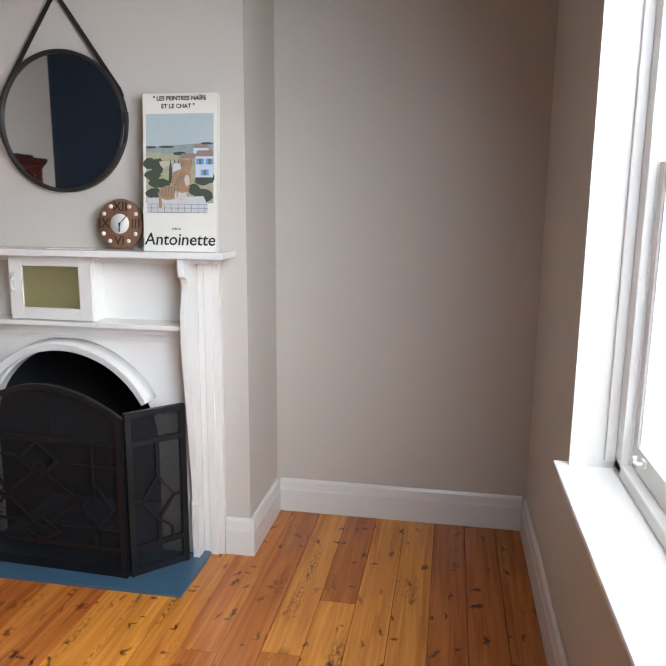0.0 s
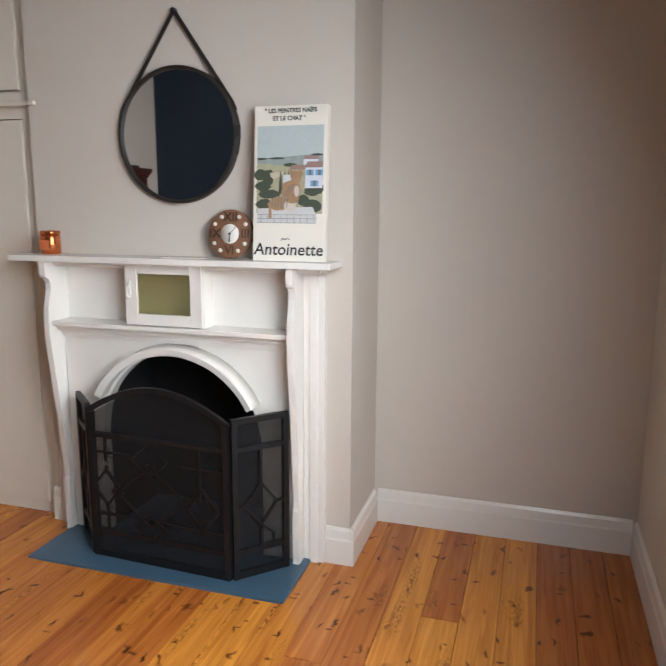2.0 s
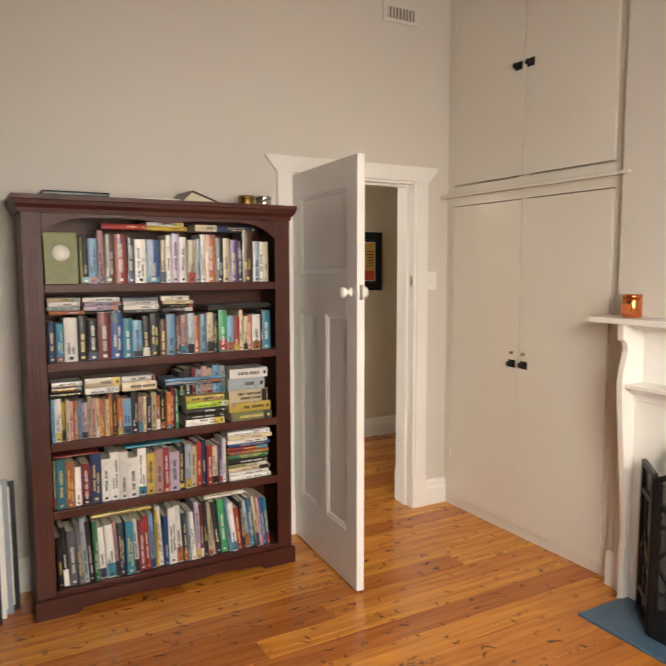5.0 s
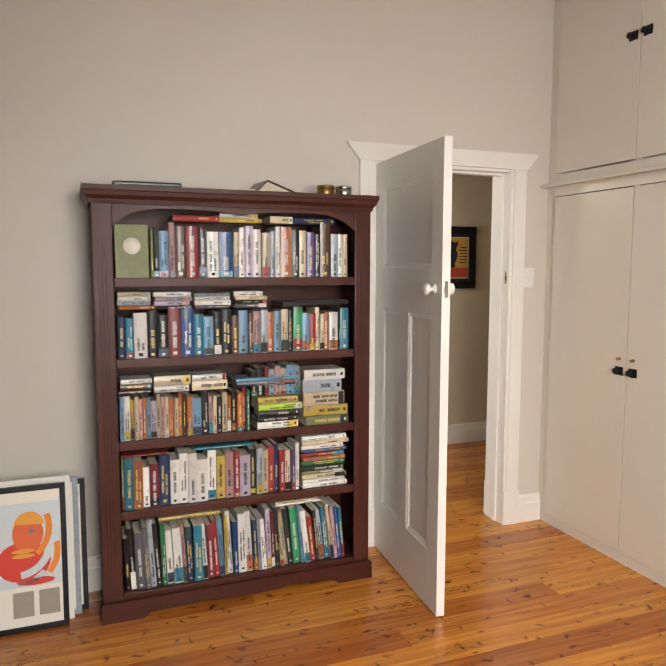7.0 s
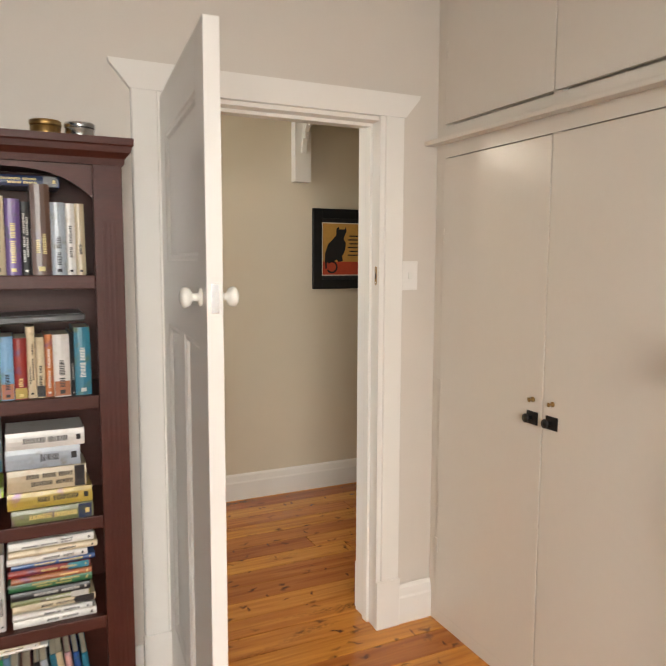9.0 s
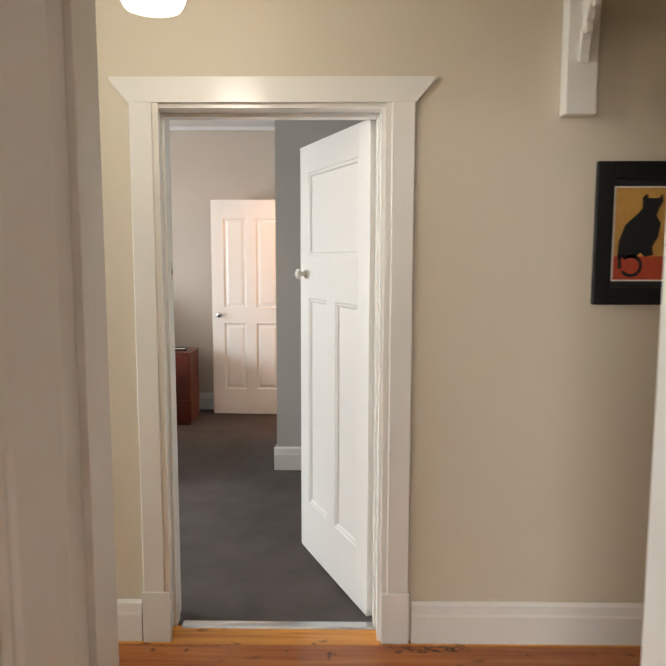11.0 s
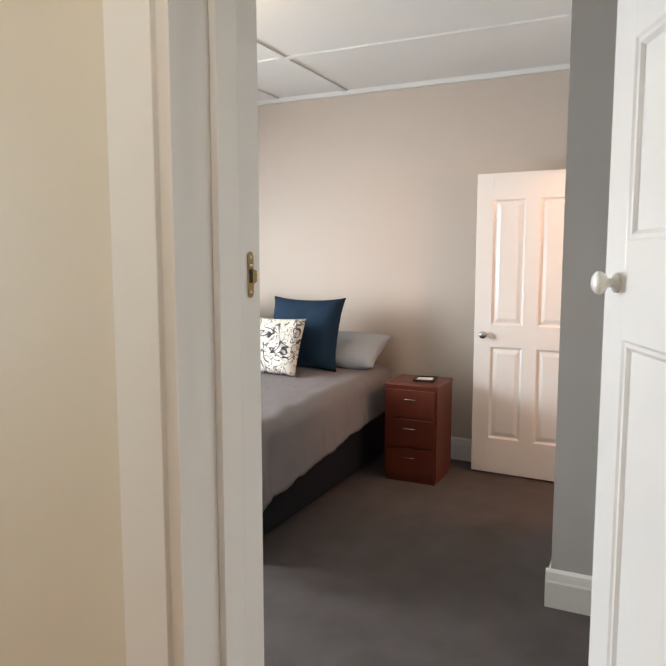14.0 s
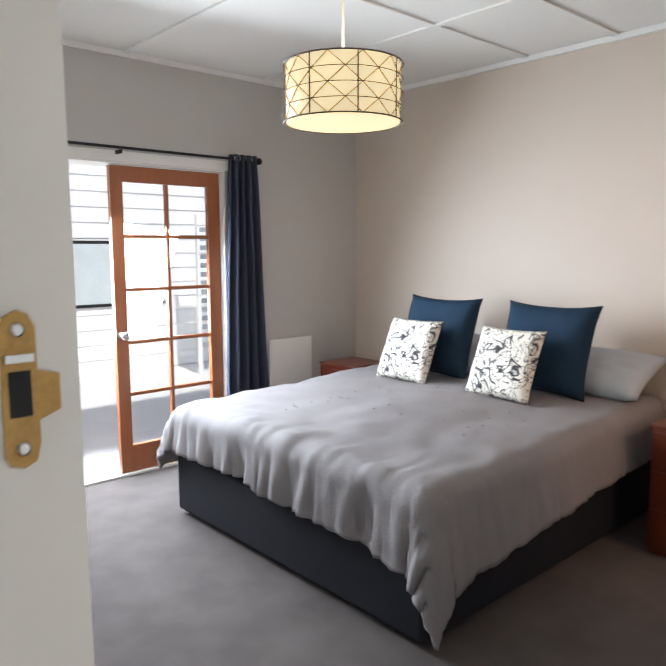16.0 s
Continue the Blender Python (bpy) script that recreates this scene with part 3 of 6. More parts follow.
def panel_door(name, w, h, th, panels, label, material, m, knob_z=1.415, knob=PORC, knob_r=0.025, raised=False, plate=True):
    """A framed door: stiles, rails and muntins round recessed panels with mouldings. x runs from hinge to lock."""
    d = thing(name, label, "door", m)
    xs0 = min(p[0] for p in panels)
    xs1 = max(p[2] for p in panels)
    part("stile", box(B(), 0, -th / 2, 0, xs0, th / 2, h, 0.0015), material, d)
    part("stile", box(B(), xs1, -th / 2, 0, w, th / 2, h, 0.0015), material, d)
    rows = sorted({(p[1], p[3]) for p in panels})
    zz = 0.0
    for z0, z1 in rows:
        part("rail", box(B(), xs0, -th / 2, zz, xs1, th / 2, z0), material, d)
        zz = z1
        cols = sorted(p for p in panels if p[1] == z0)
        for a, b in zip(cols, cols[1:]):
            part("muntin", box(B(), a[2], -th / 2, z0, b[0], th / 2, z1), material, d)
    part("rail", box(B(), xs0, -th / 2, zz, xs1, th / 2, h), material, d)
    for x0, z0, x1, z1 in panels:
        part("panel", box(B(), x0 - 0.001, -th / 2 + 0.012, z0 - 0.001, x1 + 0.001, th / 2 - 0.012, z1 + 0.001), material, d)
        bm = B()
        for s in (-1, 1):
            prev = None
            steps = ((0.0, 0.0005), (0.006, 0.004), (0.014, 0.0045), (0.022, 0.0115)) if not raised else ((0.0, 0.0005), (0.012, 0.011), (0.02, 0.0115), (0.045, 0.004), (0.06, 0.004))
            for inset, dep in steps:
                y = s * (th / 2 - dep)
                ring = [bm.verts.new((cx, y, cz)) for cx, cz in ((x0 + inset, z0 + inset), (x1 - inset, z0 + inset), (x1 - inset, z1 - inset), (x0 + inset, z1 - inset))]
                if prev:
                    for i in range(4):
                        bm.faces.new((prev[i], prev[(i + 1) % 4], ring[(i + 1) % 4], ring[i]))
                prev = ring
            if raised:
                bm.faces.new(prev)
        bmesh.ops.recalc_face_normals(bm, faces=bm.faces[:])
        part("moulding", bm, material, d)
    kx = w - 0.070
    for s in (-1, 1):
        k = part("knob", lathe(B(), [(0.021, 0), (0.021, 0.006), (0.010, 0.010), (0.009, 0.028), (knob_r * 0.8, 0.034), (knob_r, 0.046), (knob_r * 0.95, 0.056), (knob_r * 0.6, 0.064), (0.0, 0.066)], (0, 0, 0), 20, 'y'), knob, d, "white porcelain knob" if knob is PORC else "brushed metal knob")
        k.matrix_local = Matrix.Translation((kx, s * th / 2, knob_z)) @ Matrix.Diagonal((1, s * 0.78, 1, 1))
    if plate:
        part("lock_plate", box(B(), w - 0.0005, -0.009, knob_z - 0.034, w + 0.0015, 0.009, knob_z + 0.034, 0.0005), CHROME, d, "steel lock face plate")
    return d


BUNG = lambda w: [(0.11, 1.50, w - 0.11, 1.90), (0.11, 0.26, w / 2 - 0.05, 1.30), (w / 2 + 0.05, 0.26, w - 0.11, 1.30)]
panel_door("door_study", 0.80, 2.035, 0.038, BUNG(0.80), "open satin white panelled door with porcelain knob", DOORGREY, pose(-2.985, 1.178, 0.010, 0, 0, -4.6))
panel_door("door_bedroom", 0.79, 2.03, 0.038, BUNG(0.79), "half-open white panelled bedroom door with porcelain knob", DOORGREY, pose(-4.868, 1.66, 0.008, 0, 0, 180 + 23.5))
FOUR = [(0.115, 1.02, 0.325, 1.85), (0.42, 1.02, 0.63, 1.85), (0.115, 0.24, 0.325, 0.87), (0.42, 0.24, 0.63, 0.87)]
panel_door("door_ensuite", 0.745, 2.02, 0.036, FOUR, "white four-panel door standing open beside the bed wall", DOORGREY, pose(-8.50, 1.06, 0.013, 0, 0, -92.6), 0.95, CHROME, 0.026, True, False)


def strike(name, m):
    t = thing(name, "brass strike plate screwed to the white door lining", "strike plate", m)
    bm = B()
    pts = [(-0.016, -0.062), (-0.012, -0.070), (0.0, -0.074), (0.012, -0.068), (0.016, -0.05), (0.016, -0.030), (0.036, -0.022), (0.036, 0.012), (0.016, 0.018), (0.016, 0.058), (0.010, 0.070), (0.0, 0.074), (-0.012, 0.068), (-0.016, 0.058)]
    prism(bm, pts, 'y', 0.0, 0.002)
    part("plate", bm, BRASS, t)
    part("latch_hole", box(B(), -0.010, 0.002, -0.025, 0.010, 0.0026, 0.018, 0.0004), SOOT, t)
    part("keep", box(B(), -0.013, 0.002, 0.026, 0.013, 0.006, 0.034, 0.001), CHROME, t)
    for z in (-0.055, 0.056):
        part("screw", lathe(B(), [(0.007, 0.002), (0.007, 0.003), (0.004, 0.0042), (0, 0.0045)], (0, 0, z), 14, 'y'), CHROME, t)
    return t


strike("strike_plate", pose(-4.889, 0.8515, 1.448, 0, 0, 180) @ Matrix.Scale(0.5, 4) @ Matrix.Diagonal((1, -1, 1, 1)))
strike("strike_plate", pose(-3.018, 1.9955, 1.455, 0, 0, 180) @ Matrix.Diagonal((-0.5, 0.5, 0.5, 1)))
sw = thing("light_switch", "white plastic light switch plate on the wall", "light switch", pose(-3.0, 2.137, 1.455))
part("plate", box(B(), 0.0005, -0.036, -0.058, 0.008, 0.036, 0.058, 0.003), TRIM, sw)
part("rocker", box(B(), 0.008, -0.009, -0.012, 0.012, 0.009, 0.012, 0.001), PORC, sw)
v = thing("wall_vent", "white plaster wall vent with upright slots", "vent", pose(-3.0, 1.89, 3.03))
part("frame", box(B(), 0.0005, -0.13, -0.055, 0.008, 0.13, 0.055, 0.003), WALL, v)
part("backing", box(B(), 0.008, -0.10, -0.032, 0.009, 0.10, 0.032), SUB, v)
for i in range(9):
    part("slat", box(B(), 0.009, -0.1 + i * 0.0235, -0.032, 0.013, -0.088 + i * 0.0235, 0.032, 0.001), WALL, v)

# ---- study window ----
win = thing("window_study", "white double-hung timber sash window with bright daylight", "window")
win["kind"] = "structure"
win.matrix_world = Matrix.Translation((0.1752, -0.1059, 0.4106)) @ Matrix.Scale(0.725, 4)
bm = B()
box(bm, 1.032, 1.748, 0.69, 1.165, 1.732, 2.95)
box(bm, 1.032, -0.498, 0.69, 1.165, -0.482, 2.95)
box(bm, 1.032, -0.482, 2.934, 1.165, 1.732, 2.949)
part("reveal", bm, TRIM, win)
bm = B()
for y0, y1 in ((1.65, 1.732), (-0.482, -0.40)):
    box(bm, 1.166, y0, 0.70, 1.19, y1, 2.934, 0.003)
    mid = (y0 + y1) / 2
    s = -1 if y0 > 1 else 1
    box(bm, 1.135, y1 - 0.018 if s < 0 else y0, 0.72, 1.166, y1 if s < 0 else y0 + 0.018, 2.934, 0.004)
    box(bm, 1.19, y0 + (0.0 if s < 0 else 0.02), 0.70, 1.28, y1 - (0.02 if s < 0 else 0.0), 2.934, 0.003)
box(bm, 1.166, -0.40, 2.85, 1.19, 1.65, 2.934, 0.003)
part("box_frame", bm, TRIM, win)
part("sill", box(B(), 0.990, -0.56, 0.665, 1.17, 1.775, 0.692, 0.008), TRIM, win, "deep white painted window sill")
part("stool", box(B(), 1.166, -0.48, 0.693, 1.28, 1.73, 0.735, 0.006), TRIM, win)


def sash(name, x, z0, z1, lo, hi):
    bm = B()
    box(bm, x, -0.40, z0, x + 0.038, -0.355, z1, 0.003)
    box(bm, x, 1.605, z0, x + 0.038, 1.65, z1, 0.003)
    box(bm, x + 0.001, -0.355, z0, x + 0.037, 1.605, z0 + lo, 0.003)
    box(bm, x + 0.001, -0.355, z1 - hi, x + 0.037, 1.605, z1, 0.003)
    for y in (-0.355, 1.597):
        box(bm, x + 0.006, y, z0 + lo, x + 0.014, y + 0.008, z1 - hi)
    s = part(name, bm, TRIM, win)
    p = part("pane", box(B(), x + 0.018, -0.355, z0 + lo, x + 0.021, 1.605, z1 - hi), GLASS, s)
    p.visible_shadow = False
    return s


lower = sash("lower_sash", 1.195, 0.737, 1.62, 0.075, 0.045)
sash("upper_sash", 1.238, 1.58, 2.90, 0.045, 0.05)
bm = B()
tube(bm, [(1.195, 1.52, 0.79), (1.175, 1.52, 0.788), (1.165, 1.52, 0.797), (1.166, 1.52, 0.812)], 0.006)
box(bm, 1.188, 1.505, 0.778, 1.196, 1.535, 0.802, 0.002)
part("sash_lift", bm, PORC, lower)
# flat sheet that glows in place of the bright outdoors
setting("backdrop_study", box(B(), 3.2, -4, -1, 3.25, 5, 5), glow("glowing_daylight_sheet", (0.95, 0.98, 1.0), 3.2), "glowing sheet standing in for bright daylight outside", "backdrop")

# ---- built-in cupboard ----
CY = 2.26
rail = box(B(), -2.998, 2.198, 1.966, -1.684, CY - 0.0125, 1.984, 0.004)
box(rail, -1.684, 2.198, 1.966, -1.635, 2.2185, 1.984, 0.004)
setting("cupboard_rail_board", rail, CUPB, "painted picture rail across the cupboard front", "rail")
cup = thing("built_in_cupboard", "full-height cream painted built-in cupboard with black latches", "cupboard")
bm = B()
for x0, x1, z0, z1 in ((-2.997, -2.935, 0, H1 - 0.002), (-1.75, -1.682, 0, H1 - 0.002), (-2.935, -1.75, 0, 0.055), (-2.935, -1.75, 1.917, 2.035), (-2.935, -1.75, 3.12, H1 - 0.002)):
    box(bm, x0, CY, z0, x1, CY + 0.03, z1)
box(bm, -2.36, CY + 0.004, 0.055, -2.325, CY + 0.03, 1.917)
box(bm, -2.36, CY + 0.004, 2.035, -2.325, CY + 0.03, 3.12)
part("face_frame", bm, CUPB, cup)
for x0, x1, side in ((-2.932, -2.347, 0), (-2.341, -1.753, 1)):
    for z0, z1, up in ((0.060, 1.910, 0), (2.043, 3.115, 1)):
        d = part("door", box(B(), x0, CY - 0.012, z0, x1, CY + 0.003, z1, 0.002), CUPB, cup)
        kx = x1 - 0.042 if side == 0 else x0 + 0.042
        kz = 0.994 if not up else 2.631
        bm = B()
        box(bm, kx - 0.026, CY - 0.016, kz - 0.022, kx + 0.026, CY - 0.011, kz + 0.022, 0.002)
        lathe(bm, [(0.008, 0), (0.007, -0.012), (0.015, -0.018), (0.015, -0.024), (0, -0.027)], (kx - 0.006, CY - 0.016, kz), 14, 'y')
        part("latch", bm, BLACK, d, "black iron cupboard latch")
        if not up:
            bm = B()
            lathe(bm, [(0.009, 0), (0.009, -0.003), (0.004, -0.006), (0.004, -0.014), (0.008, -0.018), (0, -0.021)], (kx, CY - 0.012, kz + 0.062), 12, 'y')
            part("catch_knob", bm, BRASS, d)
        hx = x0 + 0.002 if side == 0 else x1 - 0.002
        for hz in ((z0 + 0.28, z0 + 0.95, z1 - 0.30)):
            part("hinge", box(B(), hx - 0.012, CY - 0.016, hz - 0.03, hx + 0.012, CY - 0.0125, hz + 0.03, 0.001), CUPB, d)

# ---- fireplace ----
hearth = setting("hearth", box(B(), -1.535, 1.845, -0.02, -0.335, 2.60, 0.010, 0.003), HEARTH, "slate blue painted hearth slab", "hearth")
fb = B()
box(fb, -1.36, 2.60, 0.01, -0.54, 2.63, 1.2)
box(fb, -1.358, 2.2165, 0.01, -1.342, 2.60, 0.94)
box(fb, -0.558, 2.2165, 0.01, -0.542, 2.60, 0.94)
box(fb, -1.358, 2.2165, 0.94, -0.542, 2.402, 0.957)
box(fb, -1.362, 2.402, 0.94, -1.34, 2.60, 1.2)
box(fb, -0.56, 2.402, 0.94, -0.538, 2.60, 1.2)
box(fb, -1.36, 2.40, 1.2, -0.54, 2.63, 1.22)
setting("firebox", fb, SOOT, "soot-black firebox", "firebox")
ACX, ACZ, AR = -0.945, 0.49, 0.395
man = thing("fireplace_mantel", "white painted timber mantelpiece with shelves and arched surround", "mantelpiece")
part("mantel_shelf", box(B(), -1.700, 2.045, 1.288, -0.212, 2.219, 1.314, 0.004), TRIM, man)
part("bed_moulding", box(B(), -1.61, 2.13, 1.262, -0.275, 2.219, 1.287, 0.004), TRIM, man)


def arch_face(bm, x0, x1, z1, y0, y1, cx, cz, r, n=28):
    """A board with an arched opening down to the floor."""
    pts = [(cx - r, 0.01)] + [(cx - r * math.cos(math.pi * i / n), cz + r * 1.03 * math.sin(math.pi * i / n)) for i in range(n + 1)] + [(cx + r, 0.01)]
    outer = []
    for x, z in pts:
        if x == cx - r:
            outer.append((x0, z))
        elif x == cx + r:
            outer.append((x1, z))
        else:
            a = math.atan2(z - cz, x - cx)
            tx = ((x1 - cx) if math.cos(a) > 0 else (x0 - cx)) / math.cos(a) if abs(math.cos(a)) > 1e-6 else 1e9
            tz = (z1 - cz) / max(math.sin(a), 1e-6)
            t = min(tx, tz)
            outer.append((cx + t * math.cos(a), cz + t * math.sin(a)))
    vi = [bm.verts.new((x, y0, z)) for x, z in pts]
    vo = [bm.verts.new((x, y0, z)) for x, z in outer]
    wi = [bm.verts.new((x, y1, z)) for x, z in pts]
    for i in range(len(pts) - 1):
        bm.faces.new((vi[i], vi[i + 1], vo[i + 1], vo[i]))
        bm.faces.new((vi[i + 1], vi[i], wi[i], wi[i + 1]))
    # corners above the arch
    for sx in (x0, x1):
        c = bm.verts.new((sx, y0, z1))
        k = [v for v in vo if abs(v.co.x - sx) < 1e-5]
        k = max(k, key=lambda v: v.co.z)
        m = [v for v in vo if abs(v.co.z - z1) < 1e-5]
        m = (min if sx == x0 else max)(m, key=lambda v: v.co.x)
        if (k.co - m.co).length > 1e-4:
            bm.faces.new((k, c, m))
    bmesh.ops.recalc_face_normals(bm, faces=bm.faces[:])
    return bm


part("surround", arch_face(B(), -1.52, -0.40, 0.995, 2.165, 2.215, ACX, ACZ, AR), TRIM, man, "white arched cast surround")
bm = B()
n = 26
rings = []
for i in range(n + 1):
    a = math.radians(28 + (152 - 28) * i / n)
    c, s = math.cos(a), math.sin(a)
    row = []
    for r, y in ((AR + 0.050, 2.166), (AR + 0.040, 2.090), (AR + 0.036, 2.086), (AR + 0.010, 2.092), (AR + 0.006, 2.097), (AR + 0.016, 2.166)):
        row.append(bm.verts.new((ACX + r * c, y, ACZ + r * 1.01 * s)))
    rings.append(row)
for p, q in zip(rings, rings[1:]):
    for i in range(6):
        f = bm.faces.new((p[i], p[(i + 1) % 6], q[(i + 1) % 6], q[i]))
        f.smooth = i in (0, 5)
bm.faces.new(rings[0])
bm.faces.new(rings[-1][::-1])
bmesh.ops.recalc_face_normals(bm, faces=bm.faces[:])
part("hood", bm, TRIM, man, "curved white metal fireplace hood")
for x0, x1 in ((-1.625, -1.555), (-0.368, -0.278)):
    bm = B()
    box(bm, x0, 2.190, 0.0, x1, 2.219, 1.262, 0.002)
    m = (x0 + x1) / 2
    box(bm, m - 0.018, 2.180, 0.0, m + 0.018, 2.190, 1.262, 0.004)
    part("pilaster", bm, TRIM, man)
prof = [(2.219, 0.0), (2.128, 0.0), (2.126, 0.25), (2.134, 0.265), (2.136, 0.29), (2.120, 0.50), (2.098, 0.70), (2.080, 0.85), (2.070, 0.95), (2.068, 1.02), (2.074, 1.08), (2.088, 1.13), (2.097, 1.165), (2.095, 1.19), (2.085, 1.208), (2.066, 1.216), (2.062, 1.225), (2.062, 1.287), (2.219, 1.287)]
for x0 in (-1.552, -0.398):
    part("bracket_board", prism(B(), prof, 'x', x0, x0 + 0.028), TRIM, man, "shaped side board curving out under the shelf")
part("lower_shelf", box(B(), -1.523, 2.085, 1.000, -0.399, 2.219, 1.020, 0.003), TRIM, man)
part("back_panel", box(B(), -1.523, 2.205, 1.021, -0.399, 2.218, 1.287), TRIM, man)
bm = B()
for i, (z0, z1, y) in enumerate(((0.972, 0.999, 2.125), (0.952, 0.972, 2.145), (0.938, 0.952, 2.155))):
    box(bm, -1.523, y, z0, -0.399, 2.1645, z1, 0.003)
part("frieze_moulding", bm, TRIM, man)
for x in (-1.152, -0.800):
    part("cabinet_side", box(B(), x, 2.12, 1.0205, x + 0.016, 2.204, 1.286), TRIM, man)
bm = B()
for x0, x1, z0, z1 in ((-1.150, -1.092, 1.024, 1.284), (-0.840, -0.786, 1.024, 1.284), (-1.092, -0.840, 1.024, 1.072), (-1.092, -0.840, 1.244, 1.284)):
    box(bm, x0, 2.104, z0, x1, 2.119, z1, 0.002)
cd = part("cabinet_door", bm, TRIM, man)
part("glass", box(B(), -1.094, 2.111, 1.070, -0.838, 2.115, 1.246), AMBER, cd, "yellow hammered glass")
bm = B()
box(bm, -1.140, 2.099, 1.14, -1.120, 2.104, 1.215, 0.004)
tube(bm, [(-1.130, 2.100, 1.195), (-1.130, 2.086, 1.185), (-1.130, 2.082, 1.165), (-1.130, 2.090, 1.148), (-1.130, 2.100, 1.142)], 0.005)
part("handle", bm, PORC, cd)
for z in (1.075, 1.235):
    part("hinge", box(box(B(), -0.800, 2.1, z - 0.02, -0.788, 2.1045, z + 0.02, 0.001), -0.788, 2.097, z - 0.02, -0.783, 2.1045, z + 0.02, 0.001), TRIM, cd)

# fire screen
scr = thing("fire_screen", "black iron three-fold fire screen with geometric bars and mesh", "fire screen")


def fold(name, p, q, top, rise, bars):
    """One leaf of the screen from p to q on the floor; bars in parts of width and metres of height."""
    p, q = Vector((*p, 0.012)), Vector((*q, 0.012))
    w = (q - p).length
    L = part(name, B(), BLACK, scr)
    ang = math.atan2(q.y - p.y, q.x - p.x)
    L.matrix_local = Matrix.Translation(p) @ Matrix.Rotation(ang, 4, 'Z')
    n = 20

    def tz(u):
        return top + rise * math.sin(math.pi * u) ** 0.9 if rise else top
    bm = B()
    bar(bm, (0.012, 0, 0), (0.012, 0, tz(0)), 0.024)
    bar(bm, (w - 0.012, 0, 0), (w - 0.012, 0, tz(1)), 0.024)
    bar(bm, (0.024, 0, 0.015), (w - 0.024, 0, 0.015), 0.02, 0.03)
    bar(bm, (0.024, 0, 0.115), (w - 0.024, 0, 0.115), 0.016, 0.022)
    bar(bm, (0.024, 0, 0.555), (w - 0.024, 0, 0.555), 0.016, 0.022)
    for i in range(n):
        bar(bm, (w * i / n, 0, tz(i / n)), (w * (i + 1) / n, 0, tz((i + 1) / n)), 0.02, 0.024)
    bm.to_mesh(L.data)
    bm.free()
    bm = B()
    for a, b in bars:
        bar(bm, (a[0] * w, -0.004, a[1]), (b[0] * w, -0.004, b[1]), 0.010)
    g = part("lattice", bm, BLACK, L)
    bm = B()
    lo = [bm.verts.new((0.02 + (w - 0.04) * i / n, 0.006, 0.02)) for i in range(n + 1)]
    hi = [bm.verts.new((0.02 + (w - 0.04) * i / n, 0.006, tz(i / n) - 0.008)) for i in range(n + 1)]
    for i in range(n):
        bm.faces.new((lo[i], lo[i + 1], hi[i + 1], hi[i]))
    bmesh.ops.solidify(bm, geom=bm.faces[:], thickness=0.001)
    part("wire_mesh", bm, MESHM, L)


def diamond(u, z, du, dz):
    c = [(u - du, z), (u, z + dz), (u + du, z), (u, z - dz)]
    return [(c[i], c[(i + 1) % 4]) for i in range(4)]


cb = [((0.04, 0.48), (0.30, 0.48)), ((0.66, 0.46), (0.96, 0.46)), ((0.12, 0.555), (0.12, 0.44)), ((0.80, 0.555), (0.80, 0.32)), ((0.12, 0.115), (0.12, 0.20)), ((0.80, 0.115), (0.80, 0.25)),
      ((0.04, 0.20), (0.30, 0.20)), ((0.55, 0.20), (0.96, 0.20)), ((0.20, 0.31), (0.44, 0.44)), ((0.44, 0.44), (0.70, 0.31)), ((0.20, 0.31), (0.44, 0.17)), ((0.44, 0.17), (0.70, 0.31)),
      ((0.12, 0.40), (0.12, 0.42)), ((0.12, 0.20), (0.12, 0.24))]
cb += diamond(0.12, 0.32, 0.10, 0.08) + diamond(0.44, 0.47, 0.13, 0.075) + diamond(0.82, 0.29, 0.11, 0.085) + diamond(0.44, 0.17, 0.12, 0.055) + diamond(0.20, 0.31, 0.04, 0.025) + diamond(0.70, 0.31, 0.04, 0.025) + diamond(0.44, 0.44, 0.04, 0.025)
fold("centre_leaf", (-1.262, 1.955), (-0.592, 1.925), 0.655, 0.118, cb)
wb = [((0.5, 0.555), (0.5, 0.40)), ((0.5, 0.20), (0.5, 0.115)), ((0.04, 0.31), (0.22, 0.31)), ((0.78, 0.31), (0.96, 0.31))] + diamond(0.5, 0.31, 0.28, 0.09) + [((0.5, 0.22), (0.72, 0.17)), ((0.72, 0.17), (0.72, 0.12))]
fold("side_leaf", (-0.585, 1.932), (-0.412, 2.112), 0.675, 0, wb)
fold("side_leaf", (-1.43, 2.112), (-1.27, 1.965), 0.675, 0, wb)

# ---- on and above the mantel ----
mir = thing("round_mirror", "round black-rimmed mirror hung by a leather strap", "mirror")
MC = (-0.922, 2.196, 1.815)
bm = B()
prism(bm, [(MC[0] + 0.263 * math.cos(i * math.pi / 32), MC[2] + 0.263 * math.sin(i * math.pi / 32)) for i in range(64)], 'y', MC[1] - 0.003, MC[1] + 0.006)
part("glass", bm, MIRROR, mir)
part("rim", lathe(B(), [(0.262, 0.020), (0.276, 0.020), (0.276, -0.012), (0.270, -0.016), (0.262, -0.012), (0.2625, 0.019)], MC, 64, 'y'), LEATHER, mir)
top = Vector((MC[0] - 0.004, 2.205, 2.305))
